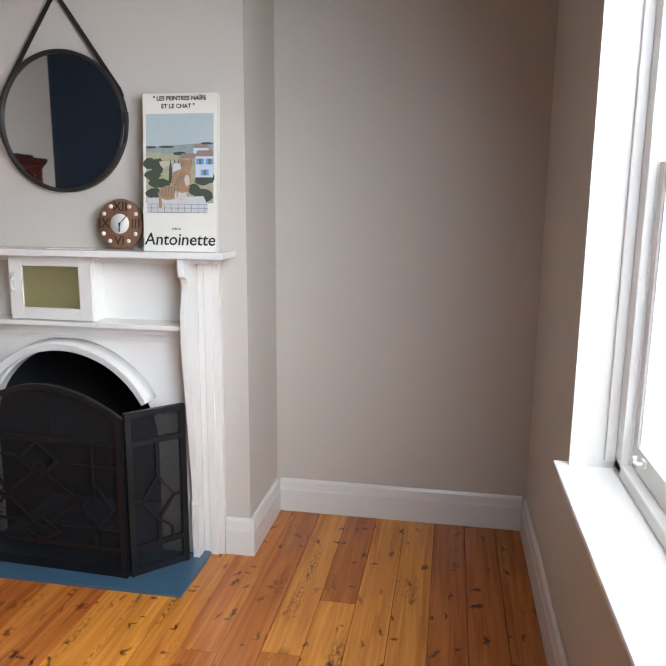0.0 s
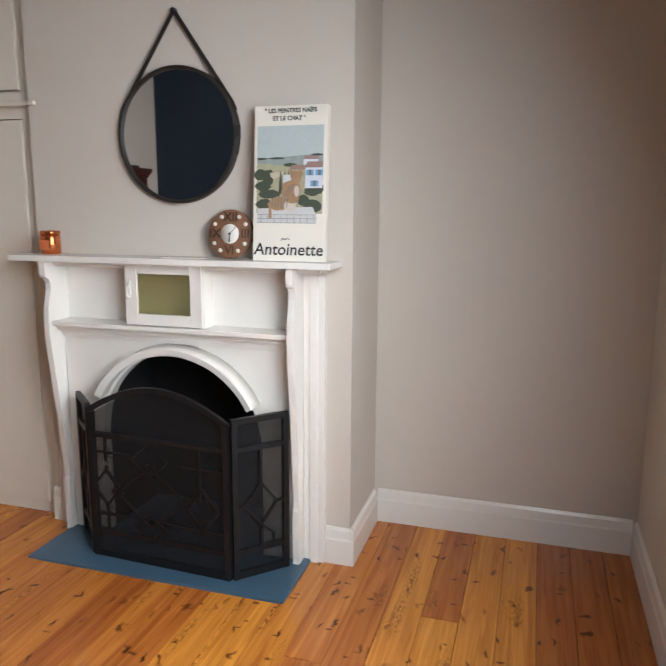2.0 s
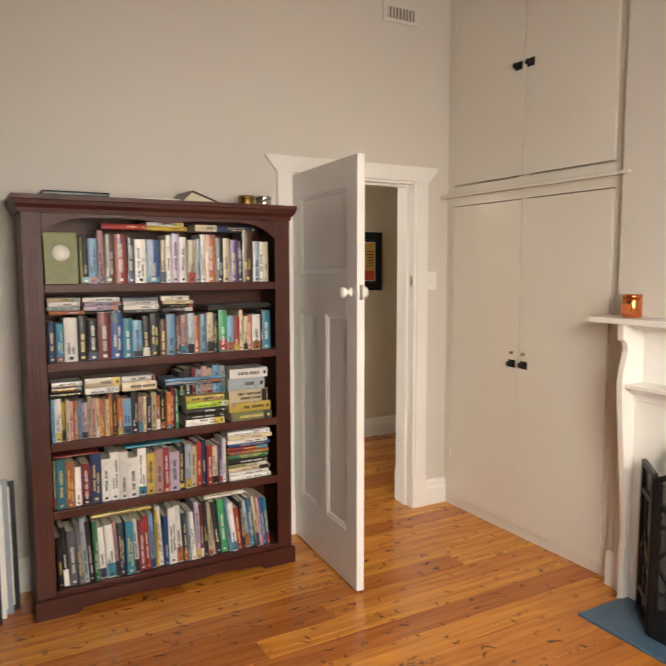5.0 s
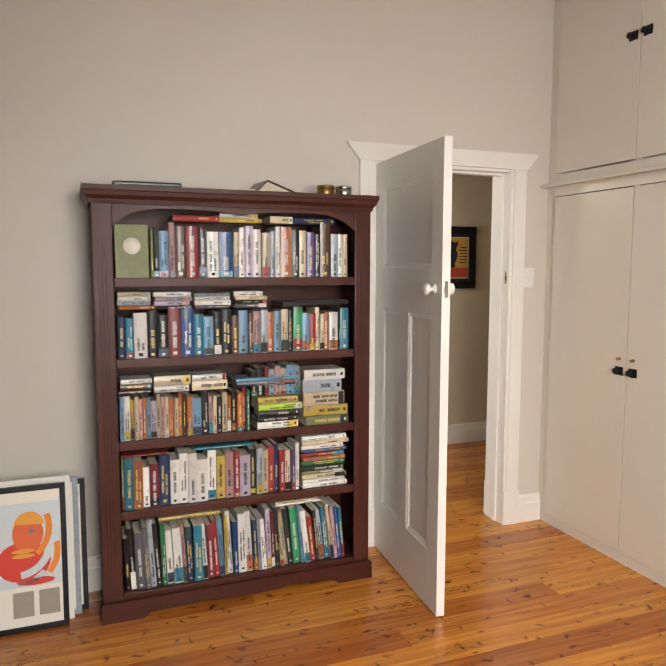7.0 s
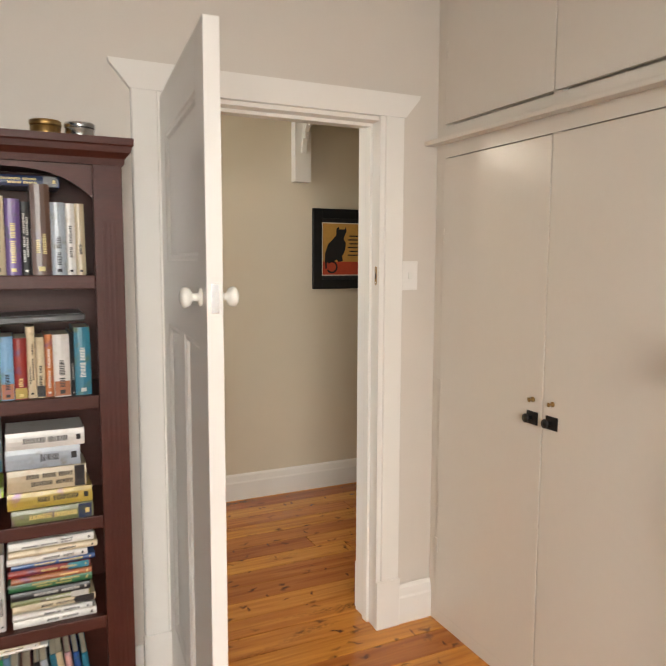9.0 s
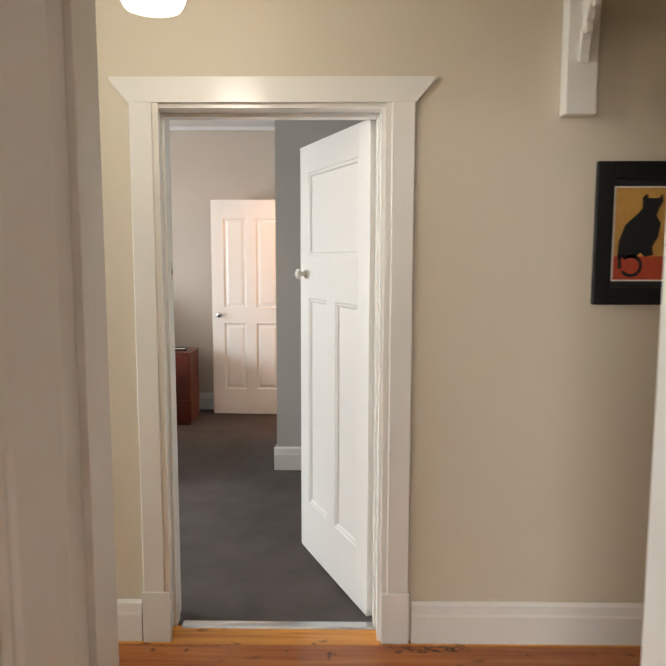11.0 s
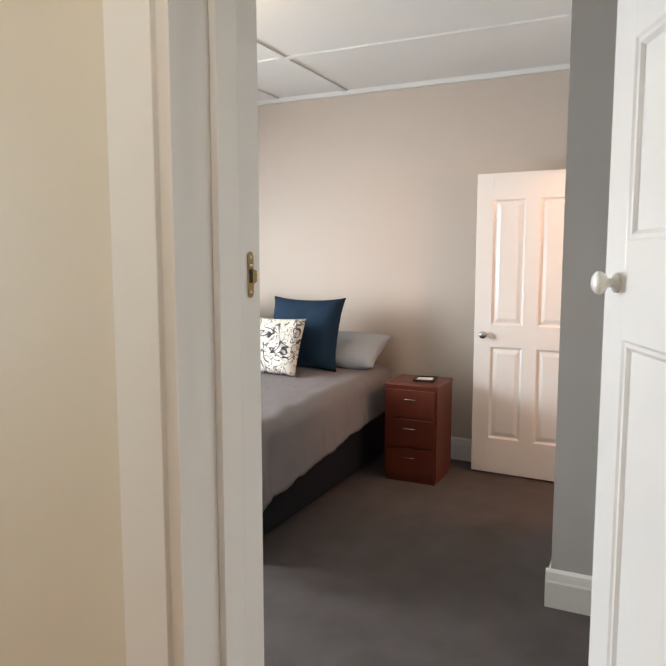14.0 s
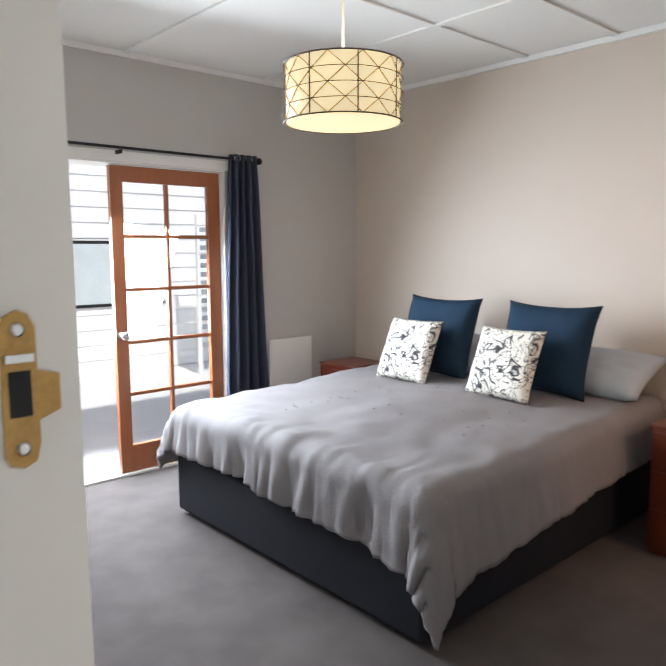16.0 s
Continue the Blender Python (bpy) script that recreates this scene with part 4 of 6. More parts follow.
for s in (-1, 1):
    a = math.radians(90 - s * 63)
    tip = Vector((MC[0] + 0.279 * math.cos(a), 2.197, MC[2] + 0.279 * math.sin(a)))
    bm = B()
    bar(bm, tip, top, 0.004, 0.017)
    prev = tip
    for k in range(1, 12):
        a2 = math.radians(90 - s * (63 + 4 * k))
        cur = Vector((MC[0] + 0.279 * math.cos(a2), 2.197, MC[2] + 0.279 * math.sin(a2)))
        bar(bm, prev, cur, 0.005, 0.018)
        prev = cur
    part("strap", bm, LEATHER, mir, "dark leather strap")
part("buckle", box(B(), MC[0] + 0.27, 2.18, 1.80, MC[0] + 0.287, 2.20, 1.85, 0.004), LEATHER, mir)
mir.matrix_world = Matrix.Translation(MC) @ Matrix.Rotation(radians(-0.6), 4, 'Z') @ Matrix.Translation(-Vector(MC))
part("hook", lathe(B(), [(0.010, 0.012), (0.010, -0.01), (0.006, -0.014), (0, -0.015)], tuple(top), 14, 'y'), BLACK, mir)

TZ = 1.3145
ck = thing("round_clock", "small round wooden clock with roman numerals", "clock", pose(-0.675, 2.165, TZ + 0.100, -8))
part("body", lathe(B(), [(0.099, 0.012), (0.100, 0.008), (0.100, -0.006), (0.097, -0.009), (0.0, -0.009)], (0, 0, 0), 48, 'y'), CLOCKWOOD, ck)
part("dial", lathe(B(), [(0.040, -0.009), (0.040, -0.0115), (0, -0.0118)], (0, 0, 0), 32, 'y'), PORC, ck)
for i in range(12):
    if i % 3:
        a = math.radians(90 - 30 * i)
        part("stud", lathe(B(), [(0.0085, -0.009), (0.0085, -0.012), (0.005, -0.014), (0, -0.0145)], (0.079 * math.cos(a), 0, 0.079 * math.sin(a)), 12, 'y'), PORC, ck)
for txt, x, z in (("XII", 0, 0.068), ("III", 0.068, 0), ("VI", 0, -0.068), ("IX", -0.068, 0)):
    words(txt, 0.052, pose(x, -0.0096, z, 90), CLOCKMARK, ck, "numeral", 0.0005, 0.0006)
bm = B()
bar(bm, (0, -0.013, 0), (0.034, -0.013, 0.036), 0.004, 0.001)
bar(bm, (0, -0.0135, 0), (0, -0.0135, -0.033), 0.005, 0.001)
lathe(bm, [(0.005, -0.012), (0.005, -0.0145), (0, -0.0148)], (0, 0, 0), 12, 'y')
part("clock_hand", bm, INK, ck)

pw, ph = 0.300, 0.598
po = thing("art_canvas", "tall white canvas print with hillside village and two tabby cats", "picture", pose(-0.405, 2.108, TZ, -4.5, 0, 0) @ pose(0, 0, 0, 0, 0, 0))
part("canvas", box(B(), -pw / 2, 0, 0, pw / 2, 0.036, ph, 0.002), PAPERW, po)
words("\" LES PEINTRES NAÏFS", 0.0225, pose(0, -0.0008, ph - 0.020, 90), INK, po, "lettering", 0.0003, 0.0007)
words("ET LE CHAT \"", 0.0225, pose(-0.006, -0.0008, ph - 0.049, 90), INK, po, "lettering", 0.0003, 0.0007)
words("galerie", 0.014, pose(-0.012, -0.0008, 0.087, 90), INK, po, "lettering", 0.0003)
words("Antoinette", 0.066, pose(0.0, -0.0008, 0.044, 90), INK, po, "lettering", 0.0003, 0.0006, 0.12)
ART = {k: mat("print_" + k, c, 0.7, 0.3 if k in ("grove", "field", "cat", "far") else 0.08, 40, 0.02, 160) for k, c in {
    "sky": (0.46, 0.53, 0.53), "far": (0.28, 0.33, 0.32), "field": (0.38, 0.36, 0.24), "grove": (0.055, 0.07, 0.045), "house": (0.60, 0.64, 0.70),
    "roof": (0.30, 0.20, 0.17), "shutter": (0.16, 0.36, 0.60), "cat": (0.36, 0.22, 0.12), "catpale": (0.58, 0.52, 0.46), "stone": (0.58, 0.58, 0.57), "line": (0.16, 0.16, 0.17), "path": (0.50, 0.46, 0.34)}.items()}
IX0, IX1, IZ0, IZ1 = -0.137, 0.137, 0.148, 0.522
layer = [0.0004]


def patch(name, key, pts):
    """A flat printed shape on the canvas; u, v run over the picture from 0 to 1."""
    layer[0] += 0.00012
    bm = B()
    prism(bm, [(IX0 + u * (IX1 - IX0), IZ0 + v * (IZ1 - IZ0)) for u, v in pts], 'y', -layer[0], -layer[0] + 0.0001)
    return part(name, bm, ART[key], po)


def blob(u, v, ru, rv, n=14, seed=0):
    r = random.Random(seed)
    return [(u + ru * math.cos(2 * math.pi * i / n) * r.uniform(0.85, 1.1), v + rv * math.sin(2 * math.pi * i / n) * r.uniform(0.85, 1.1)) for i in range(n)]


patch("printed_sky", "sky", [(0, 0.60), (1, 0.60), (1, 1), (0, 1)])
patch("printed_hill", "far", [(0, 0.55), (1, 0.55), (1, 0.71), (0.75, 0.70), (0.45, 0.685), (0.2, 0.67), (0, 0.68)])
patch("printed_field", "field", [(0, 0.10), (1, 0.10), (1, 0.60), (0.6, 0.58), (0.3, 0.60), (0, 0.62)])
for i, (u, v, ru, rv) in enumerate(((0.06, 0.50, 0.10, 0.06), (0.18, 0.47, 0.09, 0.09), (0.10, 0.38, 0.12, 0.06), (0.2, 0.30, 0.17, 0.05), (0.12, 0.20, 0.13, 0.055), (0.5, 0.60, 0.1, 0.02), (0.85, 0.33, 0.13, 0.05), (0.95, 0.36, 0.07, 0.06), (0.85, 0.18, 0.16, 0.07), (0.72, 0.24, 0.09, 0.06), (0.08, 0.665, 0.08, 0.012), (0.3, 0.668, 0.12, 0.012), (0.9, 0.70, 0.10, 0.012))):
    patch("printed_tree", "grove", blob(u, v, ru, rv, 16, i))
patch("printed_path", "path", [(0.2, 0.52), (0.42, 0.53), (0.40, 0.50), (0.26, 0.45), (0.22, 0.48)])
for u in (0.37, 0.43, 0.49):
    patch("printed_cypress", "grove", [(u - 0.03, 0.30), (u + 0.03, 0.30), (u + 0.02, 0.45), (u, 0.55), (u - 0.02, 0.45)])
patch("printed_house", "house", [(0.41, 0.36), (0.53, 0.36), (0.53, 0.50), (0.41, 0.50)])
patch("printed_roof", "roof", [(0.50, 0.55), (0.75, 0.55), (0.72, 0.60), (0.54, 0.60)])
patch("printed_house", "house", [(0.71, 0.60), (0.93, 0.60), (0.93, 0.655), (0.71, 0.655)])
patch("printed_roof", "roof", [(0.70, 0.655), (0.95, 0.655), (0.90, 0.69), (0.74, 0.69)])
patch("printed_house", "house", [(0.74, 0.36), (1, 0.36), (1, 0.57), (0.74, 0.57)])
patch("printed_roof", "roof", [(0.73, 0.57), (1, 0.57), (1, 0.63), (0.77, 0.63)])
for u, v in ((0.81, 0.52), (0.95, 0.52), (0.88, 0.41)):
    patch("printed_shutter", "shutter", [(u - 0.06, v - 0.03), (u + 0.055, v - 0.03), (u + 0.055, v + 0.028), (u - 0.06, v + 0.028)])
    patch("printed_window", "line", [(u - 0.02, v - 0.03), (u + 0.02, v - 0.03), (u + 0.02, v + 0.028), (u - 0.02, v + 0.028)])
patch("printed_wall", "stone", [(0.02, 0.0), (0.92, 0.0), (0.92, 0.08), (0.86, 0.17), (0.02, 0.15)])
for v in (0.0, 0.045, 0.085):
    patch("printed_line", "line", [(0.02, v), (0.92, v), (0.92, v + 0.004), (0.02, v + 0.004)])
for i in range(9):
    u = 0.08 + 0.1 * i
    patch("printed_line", "line", [(u, 0.0), (u + 0.006, 0.0), (u + 0.006, 0.085), (u, 0.085)])
patch("printed_cat", "cat", blob(0.53, 0.34, 0.15, 0.11, 18, 5) )
patch("printed_cat", "cat", [(0.55, 0.42), (0.50, 0.53), (0.53, 0.55), (0.56, 0.535), (0.64, 0.535), (0.68, 0.56), (0.70, 0.52), (0.67, 0.42)])
patch("printed_cat", "catpale", blob(0.62, 0.33, 0.045, 0.06, 12, 8))
patch("printed_cat", "cat", blob(0.36, 0.20, 0.17, 0.075, 18, 6))
patch("printed_cat", "catpale", blob(0.52, 0.18, 0.10, 0.06, 16, 7))
patch("printed_cat", "cat", [(0.46, 0.22), (0.46, 0.275), (0.52, 0.265), (0.60, 0.265), (0.66, 0.28), (0.65, 0.22), (0.56, 0.20)])
patch("printed_cat", "cat", [(0.20, 0.18), (0.24, 0.18), (0.25, 0.06), (0.22, 0.04), (0.20, 0.06)])
for i in range(6):
    u = 0.24 + 0.045 * i
    patch("printed_line", "line", [(u, 0.16), (u + 0.012, 0.16), (u + 0.03, 0.26), (u + 0.018, 0.26)])
    patch("printed_line", "line", [(0.42 + 0.02 * i, 0.28 + 0.022 * i), (0.50 + 0.02 * i, 0.275 + 0.022 * i), (0.50 + 0.02 * i, 0.282 + 0.022 * i), (0.42 + 0.02 * i, 0.29 + 0.022 * i)])

jar = thing("candle_jar", "small copper-coloured glass candle jar with a lid", "candle", pose(-1.552, 2.15, TZ))
part("jar", lathe(B(), [(0.040, 0), (0.043, 0.004), (0.043, 0.078), (0.040, 0.084), (0.0, 0.084)], (0, 0, 0), 32), COPPER, jar)
part("label", box(B(), -0.024, -0.0445, 0.018, 0.024, -0.0405, 0.062, 0.001), mat("copper_label", (0.50, 0.13, 0.04), 0.5, 0.1), jar, "orange paper label")
part("lid", lathe(B(), [(0.040, 0.0845), (0.043, 0.087), (0.043, 0.100), (0.040, 0.103), (0, 0.103)], (0, 0, 0), 32), COPPER, jar)
sl = thing("paper_slip", "thin white card lying on the mantel shelf", "card", pose(-0.86, 2.10, TZ))
part("card", box(B(), -0.09, -0.03, 0.0005, 0.09, 0.03, 0.003, 0.001), PAPERW, sl)

# ---- bookcase and books ----
BX0, BX1, BY0, BY1 = -2.975, -2.668, -0.245, 0.985
bc = thing("bookcase", "tall mahogany-stained bookcase crammed with books", "bookcase")
for y in (BY0, BY1 - 0.028):
    part("side_panel", box(B(), BX0, y, 0.0, BX1 - 0.02, y + 0.028, 1.775, 0.002), REDWOOD, bc)
for y0, y1 in ((BY0 - 0.002, BY0 + 0.078), (BY1 - 0.076, BY1 + 0.002)):
    stile = part("fluted_stile", box(B(), BX1 - 0.02, y0, 0.085, BX1, y1, 1.775, 0.003), REDWOOD, bc)
    for k in (-0.014, 0.0, 0.014):
        m = (y0 + y1) / 2 + k
        part("flute", box(B(), BX1, m - 0.004, 0.25, BX1 + 0.003, m + 0.004, 1.62, 0.0015), REDWOOD, stile)
part("back_board", box(B(), BX0, BY0 + 0.028, 0.05, BX0 + 0.008, BY1 - 0.028, 1.775), REDWOOD, bc)
TOPS = (0.105, 0.470, 0.775, 1.128, 1.468)
for z in TOPS:
    part("shelf", box(B(), BX0 + 0.008, BY0 + 0.029, z - 0.032, BX1 - 0.021 if z > 0.2 else BX1 - 0.021, BY1 - 0.029, z, 0.002), REDWOOD, bc)
    part("shelf_edge", box(B(), BX1 - 0.0205, BY0 + 0.079, z - 0.036, BX1 - 0.004, BY1 - 0.077, z + 0.002, 0.003), REDWOOD, bc)
part("top_board", box(B(), BX0, BY0 - 0.01, 1.776, BX1 + 0.005, BY1 + 0.01, 1.80, 0.003), REDWOOD, bc)
bm = B()
prof = [(0, 1.772), (0.004, 1.772), (0.008, 1.79), (0.022, 1.806), (0.026, 1.822), (0.030, 1.826), (0.030, 1.845), (0, 1.845)]
va = [bm.verts.new((BX1 + a, BY0 - 0.006 - a, z)) for a, z in prof]
vb = [bm.verts.new((BX1 + a, BY1 + 0.002 + a, z)) for a, z in prof]
vc = [bm.verts.new((BX0, BY0 - 0.006 - a, z)) for a, z in prof]
vd = [bm.verts.new((BX0, BY1 + 0.002 + a, z)) for a, z in prof]
for p, q in ((va, vb), (vc, va), (vb, vd)):
    for i in range(7):
        bm.faces.new((p[i], q[i], q[i + 1], p[i + 1]))
bm.faces.new((va[7], vb[7], vd[7], vc[7]))
bm.faces.new(vc)
bm.faces.new(vd)
bmesh.ops.recalc_face_normals(bm, faces=bm.faces[:])
part("cornice", bm, REDWOOD, bc, "moulded mahogany cornice")
# scalloped valance under the top, and the plinth
n = 40
y0, y1 = BY0 + 0.079, BY1 - 0.077
top_, pts = 1.771, []
for i in range(n + 1):
    u = i / n
    s = abs((u * 2) % 1.0 - 0.5) * 2 if u < 1 else 1.0
    pts.append((y0 + (y1 - y0) * u, 1.757 - 0.075 * (abs(s) ** 3.5 if (u < 0.25 or u > 0.75) else 0.25 * abs(s) ** 3)))
prism(bm := B(), [(y0, top_)] + pts + [(y1, top_)], 'x', BX1 - 0.018, BX1 - 0.004)
part("valance", bm, REDWOOD, bc, "scalloped top valance")
pl = [(BY0 - 0.012, 0.0), (BY0 + 0.16, 0.0), (BY0 + 0.19, 0.022), (BY0 + 0.42, 0.034), (BY0 + 0.46, 0.028), (BY0 + 0.62, 0.02), (BY1 - 0.46, 0.028), (BY1 - 0.42, 0.034), (BY1 - 0.19, 0.022), (BY1 - 0.16, 0.0), (BY1 + 0.012, 0.0), (BY1 + 0.012, 0.078), (BY1 + 0.006, 0.086), (BY0 - 0.006, 0.086), (BY0 - 0.012, 0.078)]
part("plinth", prism(B(), pl, 'x', BX1 - 0.0, BX1 + 0.022), REDWOOD, bc, "shaped front plinth")

rb = random.Random(4)
NAMES = {k: n for k, n in zip(COLOURS, "black white red blue navy teal green orange yellow purple cream brown maroon grey pale-blue pink olive lime emerald lilac charcoal".split())}
FRONT = BX1 - 0.022


def book(code, w, h, d, m, group, hard=False, flat=False):
    """A book with its spine towards +x: cover with a rounded spine, page block, lettering on the spine. w runs along y."""
    bm = B()
    t = 0.0018
    n = 4
    arc = [(-0.004 + 0.004 * math.sin(math.pi * i / n), -w / 2 + w * i / n) for i in range(n + 1)]
    outer = [(-d, -w / 2)] + arc + [(-d, w / 2), (-d, w / 2 - t), (-0.006, w / 2 - t), (-0.006, -w / 2 + t), (-d, -w / 2 + t)]
    prism(bm, outer, 'z', 0, h)
    # a thin page block stands a little inside the cover
    over = 0.003 if hard else 0.0006
    box(bm, -d + 0.003, -w / 2 + t, over, -0.006, w / 2 - t, h - over, mi=1)
    ob = part("book", bm, [COVERS[code], PAGES])
    tagged(ob, f"{NAMES[code]} {'hardback' if hard else 'paperback'} book {'lying flat' if flat else 'standing'} on a bookcase shelf", "book", group)
    ob.matrix_world = m
    light = code in "wyeailLs"
    ink = INK if light else (GILT if rb.random() < 0.45 else WHITEINK)
    bm = B()
    lines = rb.choice((1, 1, 2)) if w > 0.02 else 1
    for ln in range(lines):
        z = h * rb.uniform(0.14, 0.30)
        c0 = (ln - (lines - 1) / 2) * w * 0.34
        hw = w * (0.18 if lines == 1 else 0.11)
        for word in range(rb.choice((1, 2, 3))):
            run = h * rb.uniform(0.12, 0.30)
            if z + run > h * 0.86:
                break
            k = 0.0
            while k < run:
                q = rb.uniform(0.0035, 0.006)
                e = hw * rb.uniform(0.75, 1.0)
                box(bm, -0.0015, c0 - e, z + k, 0.0004, c0 + e, z + k + q * 0.6)
                k += q
            z += run + 0.010
    box(bm, -0.0015, -w * 0.16, h * 0.05, 0.0004, w * 0.16, h * 0.05 + w * 0.25)
    part("spine_title", bm, ink, ob)["kind"] = "stuff"
    if rb.random() < 0.35:
        other = rb.choice("ynrktow")
        if other != code:
            part("spine_band", box(B(), -0.002, -w * 0.47, h * 0.02, 0.0003, w * 0.47, h * rb.uniform(0.1, 0.3)), COVERS[other], ob)
    return ob


def row(spec, z, y, span, hei, group, lean=0.0, dep=0.13, back=0.0):
    """Upright books side by side that fill a span, from low y to high y; each word is a colour, a thickness and a height."""
    items = [(q[0], int(q[1]), int(q[2]) if len(q) > 2 else rb.randint(2, 7)) for q in spec.split()]
    k = (span - 0.001 * len(items)) / sum(q[1] for q in items)
    for c, thick, tall in items:
        hard = rb.random() < 0.35
        w = thick * k
        h = hei * (0.80 + 0.03 * tall)
        a = lean + rb.uniform(-1.5, 1.5) if lean else rb.uniform(-0.5, 0.5)
        wb_ = w * 0.97 if lean else w
        lift = abs(math.sin(radians(a))) * w / 2
        m = Matrix.Translation((FRONT - back - rb.uniform(0, 0.025), y + w / 2, z + lift + 0.0005)) @ Matrix.Rotation(radians(a), 4, 'X')
        book(c, wb_, h, dep * rb.uniform(0.9, 1.15), m, group, hard)
        y += w + 0.001
    return y


def pile(codes, z, y, length, th, group, back=0.0):
    """Books lying flat on one another, spines to the front."""
    for c in codes:
        w = th * rb.uniform(0.75, 1.25)
        h = length * rb.uniform(0.9, 1.05)
        m = Matrix.Translation((FRONT - back - rb.uniform(0, 0.02), y + h + rb.uniform(-0.006, 0.006), z + w / 2 + 0.0005)) @ Matrix.Rotation(radians(90), 4, 'X')
        book(c, w, h, rb.uniform(0.11, 0.15), m, group, rb.random() < 0.3, True)
        z += w + 0.001
    return z


G = ["books on shelf %s" % n for n in ("bottom", "fourth", "third", "second", "top")]
YA = BY0 + 0.088
# top shelf: a large green book facing out, then novels
gb = thing("facing_book", "large olive green book facing out with a round cream emblem", "book", pose(FRONT - 0.005, YA + 0.068, TOPS[4] + 0.0005, 0, -5, 0))
part("cover", box(B(), -0.022, -0.068, 0, 0, 0.068, 0.225, 0.002), mat("mossy_green_cover", (0.17, 0.18, 0.06), 0.5, 0.35, 18, 0.05), gb)
part("emblem", lathe(B(), [(0.036, 0.0), (0.036, 0.0008), (0, 0.001)], (0, 0, 0.135), 32, 'x'), PAPERW, gb)
row("v1 k2 l3 i2 d4 r4 k3 w4 b5 e2 w2 a3 w3 e3 s2 w2 o4 k3 e3 p3 k2 d49 s32 w22 e22", TOPS[4], YA + 0.142, 0.905, 0.232, G[4])
z = TOPS[4] + 0.242
pile("r", z, YA + 0.235, 0.19, 0.026, G[4])
pile("yw", z, YA + 0.435, 0.19, 0.015, G[4])
pile("e", z, YA + 0.66, 0.105, 0.032, G[4])
pile("n", z, YA + 0.79, 0.19, 0.026, G[4], 0.02)
# second shelf
row("n3 t3 w5 k4 k4 m59 b58 t4 l4 k3 k4 d3 l4 d2 i3 s3 o3 l3 e3 k2 G48 l3 r3 e2 e2 o2 w4 k1 t4", TOPS[3], YA, 1.05, 0.198, G[3])
z = TOPS[3] + 0.206
pile("oswe", z, YA + 0.005, 0.14, 0.017, G[3])
pile("kaaw", z, YA + 0.155, 0.16, 0.017, G[3])
pile("cwws", z, YA + 0.325, 0.155, 0.017, G[3])
pile("ckew", z, YA + 0.50, 0.145, 0.017, G[3])
# third shelf
row("l2 w3 y2 e2 i2 o2 l2 a3 e2 i2 e2 o3 e2 o2 d2 o3 l5 k4 i2 e2 k3 e3 o2 k3 o3 r29 g2", TOPS[2], YA, 0.565, 0.190, G[2])
row("k3 k4 r2 s3 i3 e3 l4 s3", TOPS[2] + 0.150, YA + 0.575, 0.235, 0.135, G[2], back=0.02)
z = TOPS[2] + 0.200
pile("kdw", z, YA + 0.005, 0.125, 0.02, G[2])
pile("we", z, YA + 0.14, 0.155, 0.036, G[2])
pile("ew", z, YA + 0.31, 0.155, 0.036, G[2])
pile("nsl", z, YA + 0.50, 0.30, 0.012, G[2])
pile("wkkLy", TOPS[2], YA + 0.60, 0.20, 0.029, G[2], -0.015)
pile("vyesw", TOPS[2], YA + 0.82, 0.215, 0.050, G[2], -0.012)
# fourth shelf
row("v1 t4 o4 w30 m4 n57 w4 w4 w4 w5 w4 y4 i4 m3 a5 k3 s3 e3 r3 n2 r3 e3 p2 w27", TOPS[1], YA, 0.80, 0.222, G[1])
z = TOPS[1] + 0.232
pile("t", z, YA + 0.31, 0.26, 0.010, G[1])
pile("m", z, YA + 0.01, 0.21, 0.010, G[1])
pile("wwevkgorbwew", TOPS[1], YA + 0.812, 0.225, 0.0205, G[1])
# bottom shelf: tall books leaning
row("k31 k3 c5 c3 s39 k3 g3 w4 w5 i2 n4 t5 w3 m4 r3 l3 y2 w38 b3 w5 w4 n3 s2 w3 a3 m2 k3", TOPS[0], YA + 0.004, 0.70, 0.285, G[0], 2.5, 0.17)
row("e2 e2 k3 G4 l2 w3 r30 k2 s3 t3 e2 i2 b2 t2", TOPS[0], YA + 0.708, 0.325, 0.280, G[0], 6.0, 0.17)
pile("yl", TOPS[0] + 0.298, YA + 0.15, 0.26, 0.014, G[0])
pile("we", TOPS[0] + 0.292, YA + 0.68, 0.22, 0.012, G[0])
# on top of the bookcase
tb = thing("laptop_case", "slim black case lying on top of the bookcase", "case", pose(-2.80, -0.02, 1.8455))
part("body", box(B(), -0.12, -0.14, 0, 0.12, 0.14, 0.022, 0.008), COVERS['k'], tb)
pd = thing("paper_stack", "loose white papers lying on top of the bookcase", "papers", pose(-2.80, 0.36, 1.8455, 0, 0, 8))
for i in range(3):
    part("sheet", box(B(), -0.10, -0.13 + 0.02 * i, 0.001 + i * 0.004, 0.10, 0.10 + 0.02 * i, 0.004 + i * 0.004), PAPERW, pd)
ob_ = thing("open_book", "brown-covered book lying half open on the bookcase", "book", pose(-2.78, 0.53, 1.8455, 0, 0, 5))
part("cover", prism(B(), [(-0.10, 0.0), (-0.045, 0.052), (-0.04, 0.054), (0.10, 0.004), (0.10, 0.0), (-0.04, 0.047), (-0.096, 0.0)], 'x', -0.09, 0.09), COVERS['d'], ob_)
part("page_block", prism(B(), [(-0.09, 0.0), (-0.041, 0.0455), (0.085, 0.002), (0.08, 0.0)], 'x', -0.085, 0.085), PAGES, ob_)
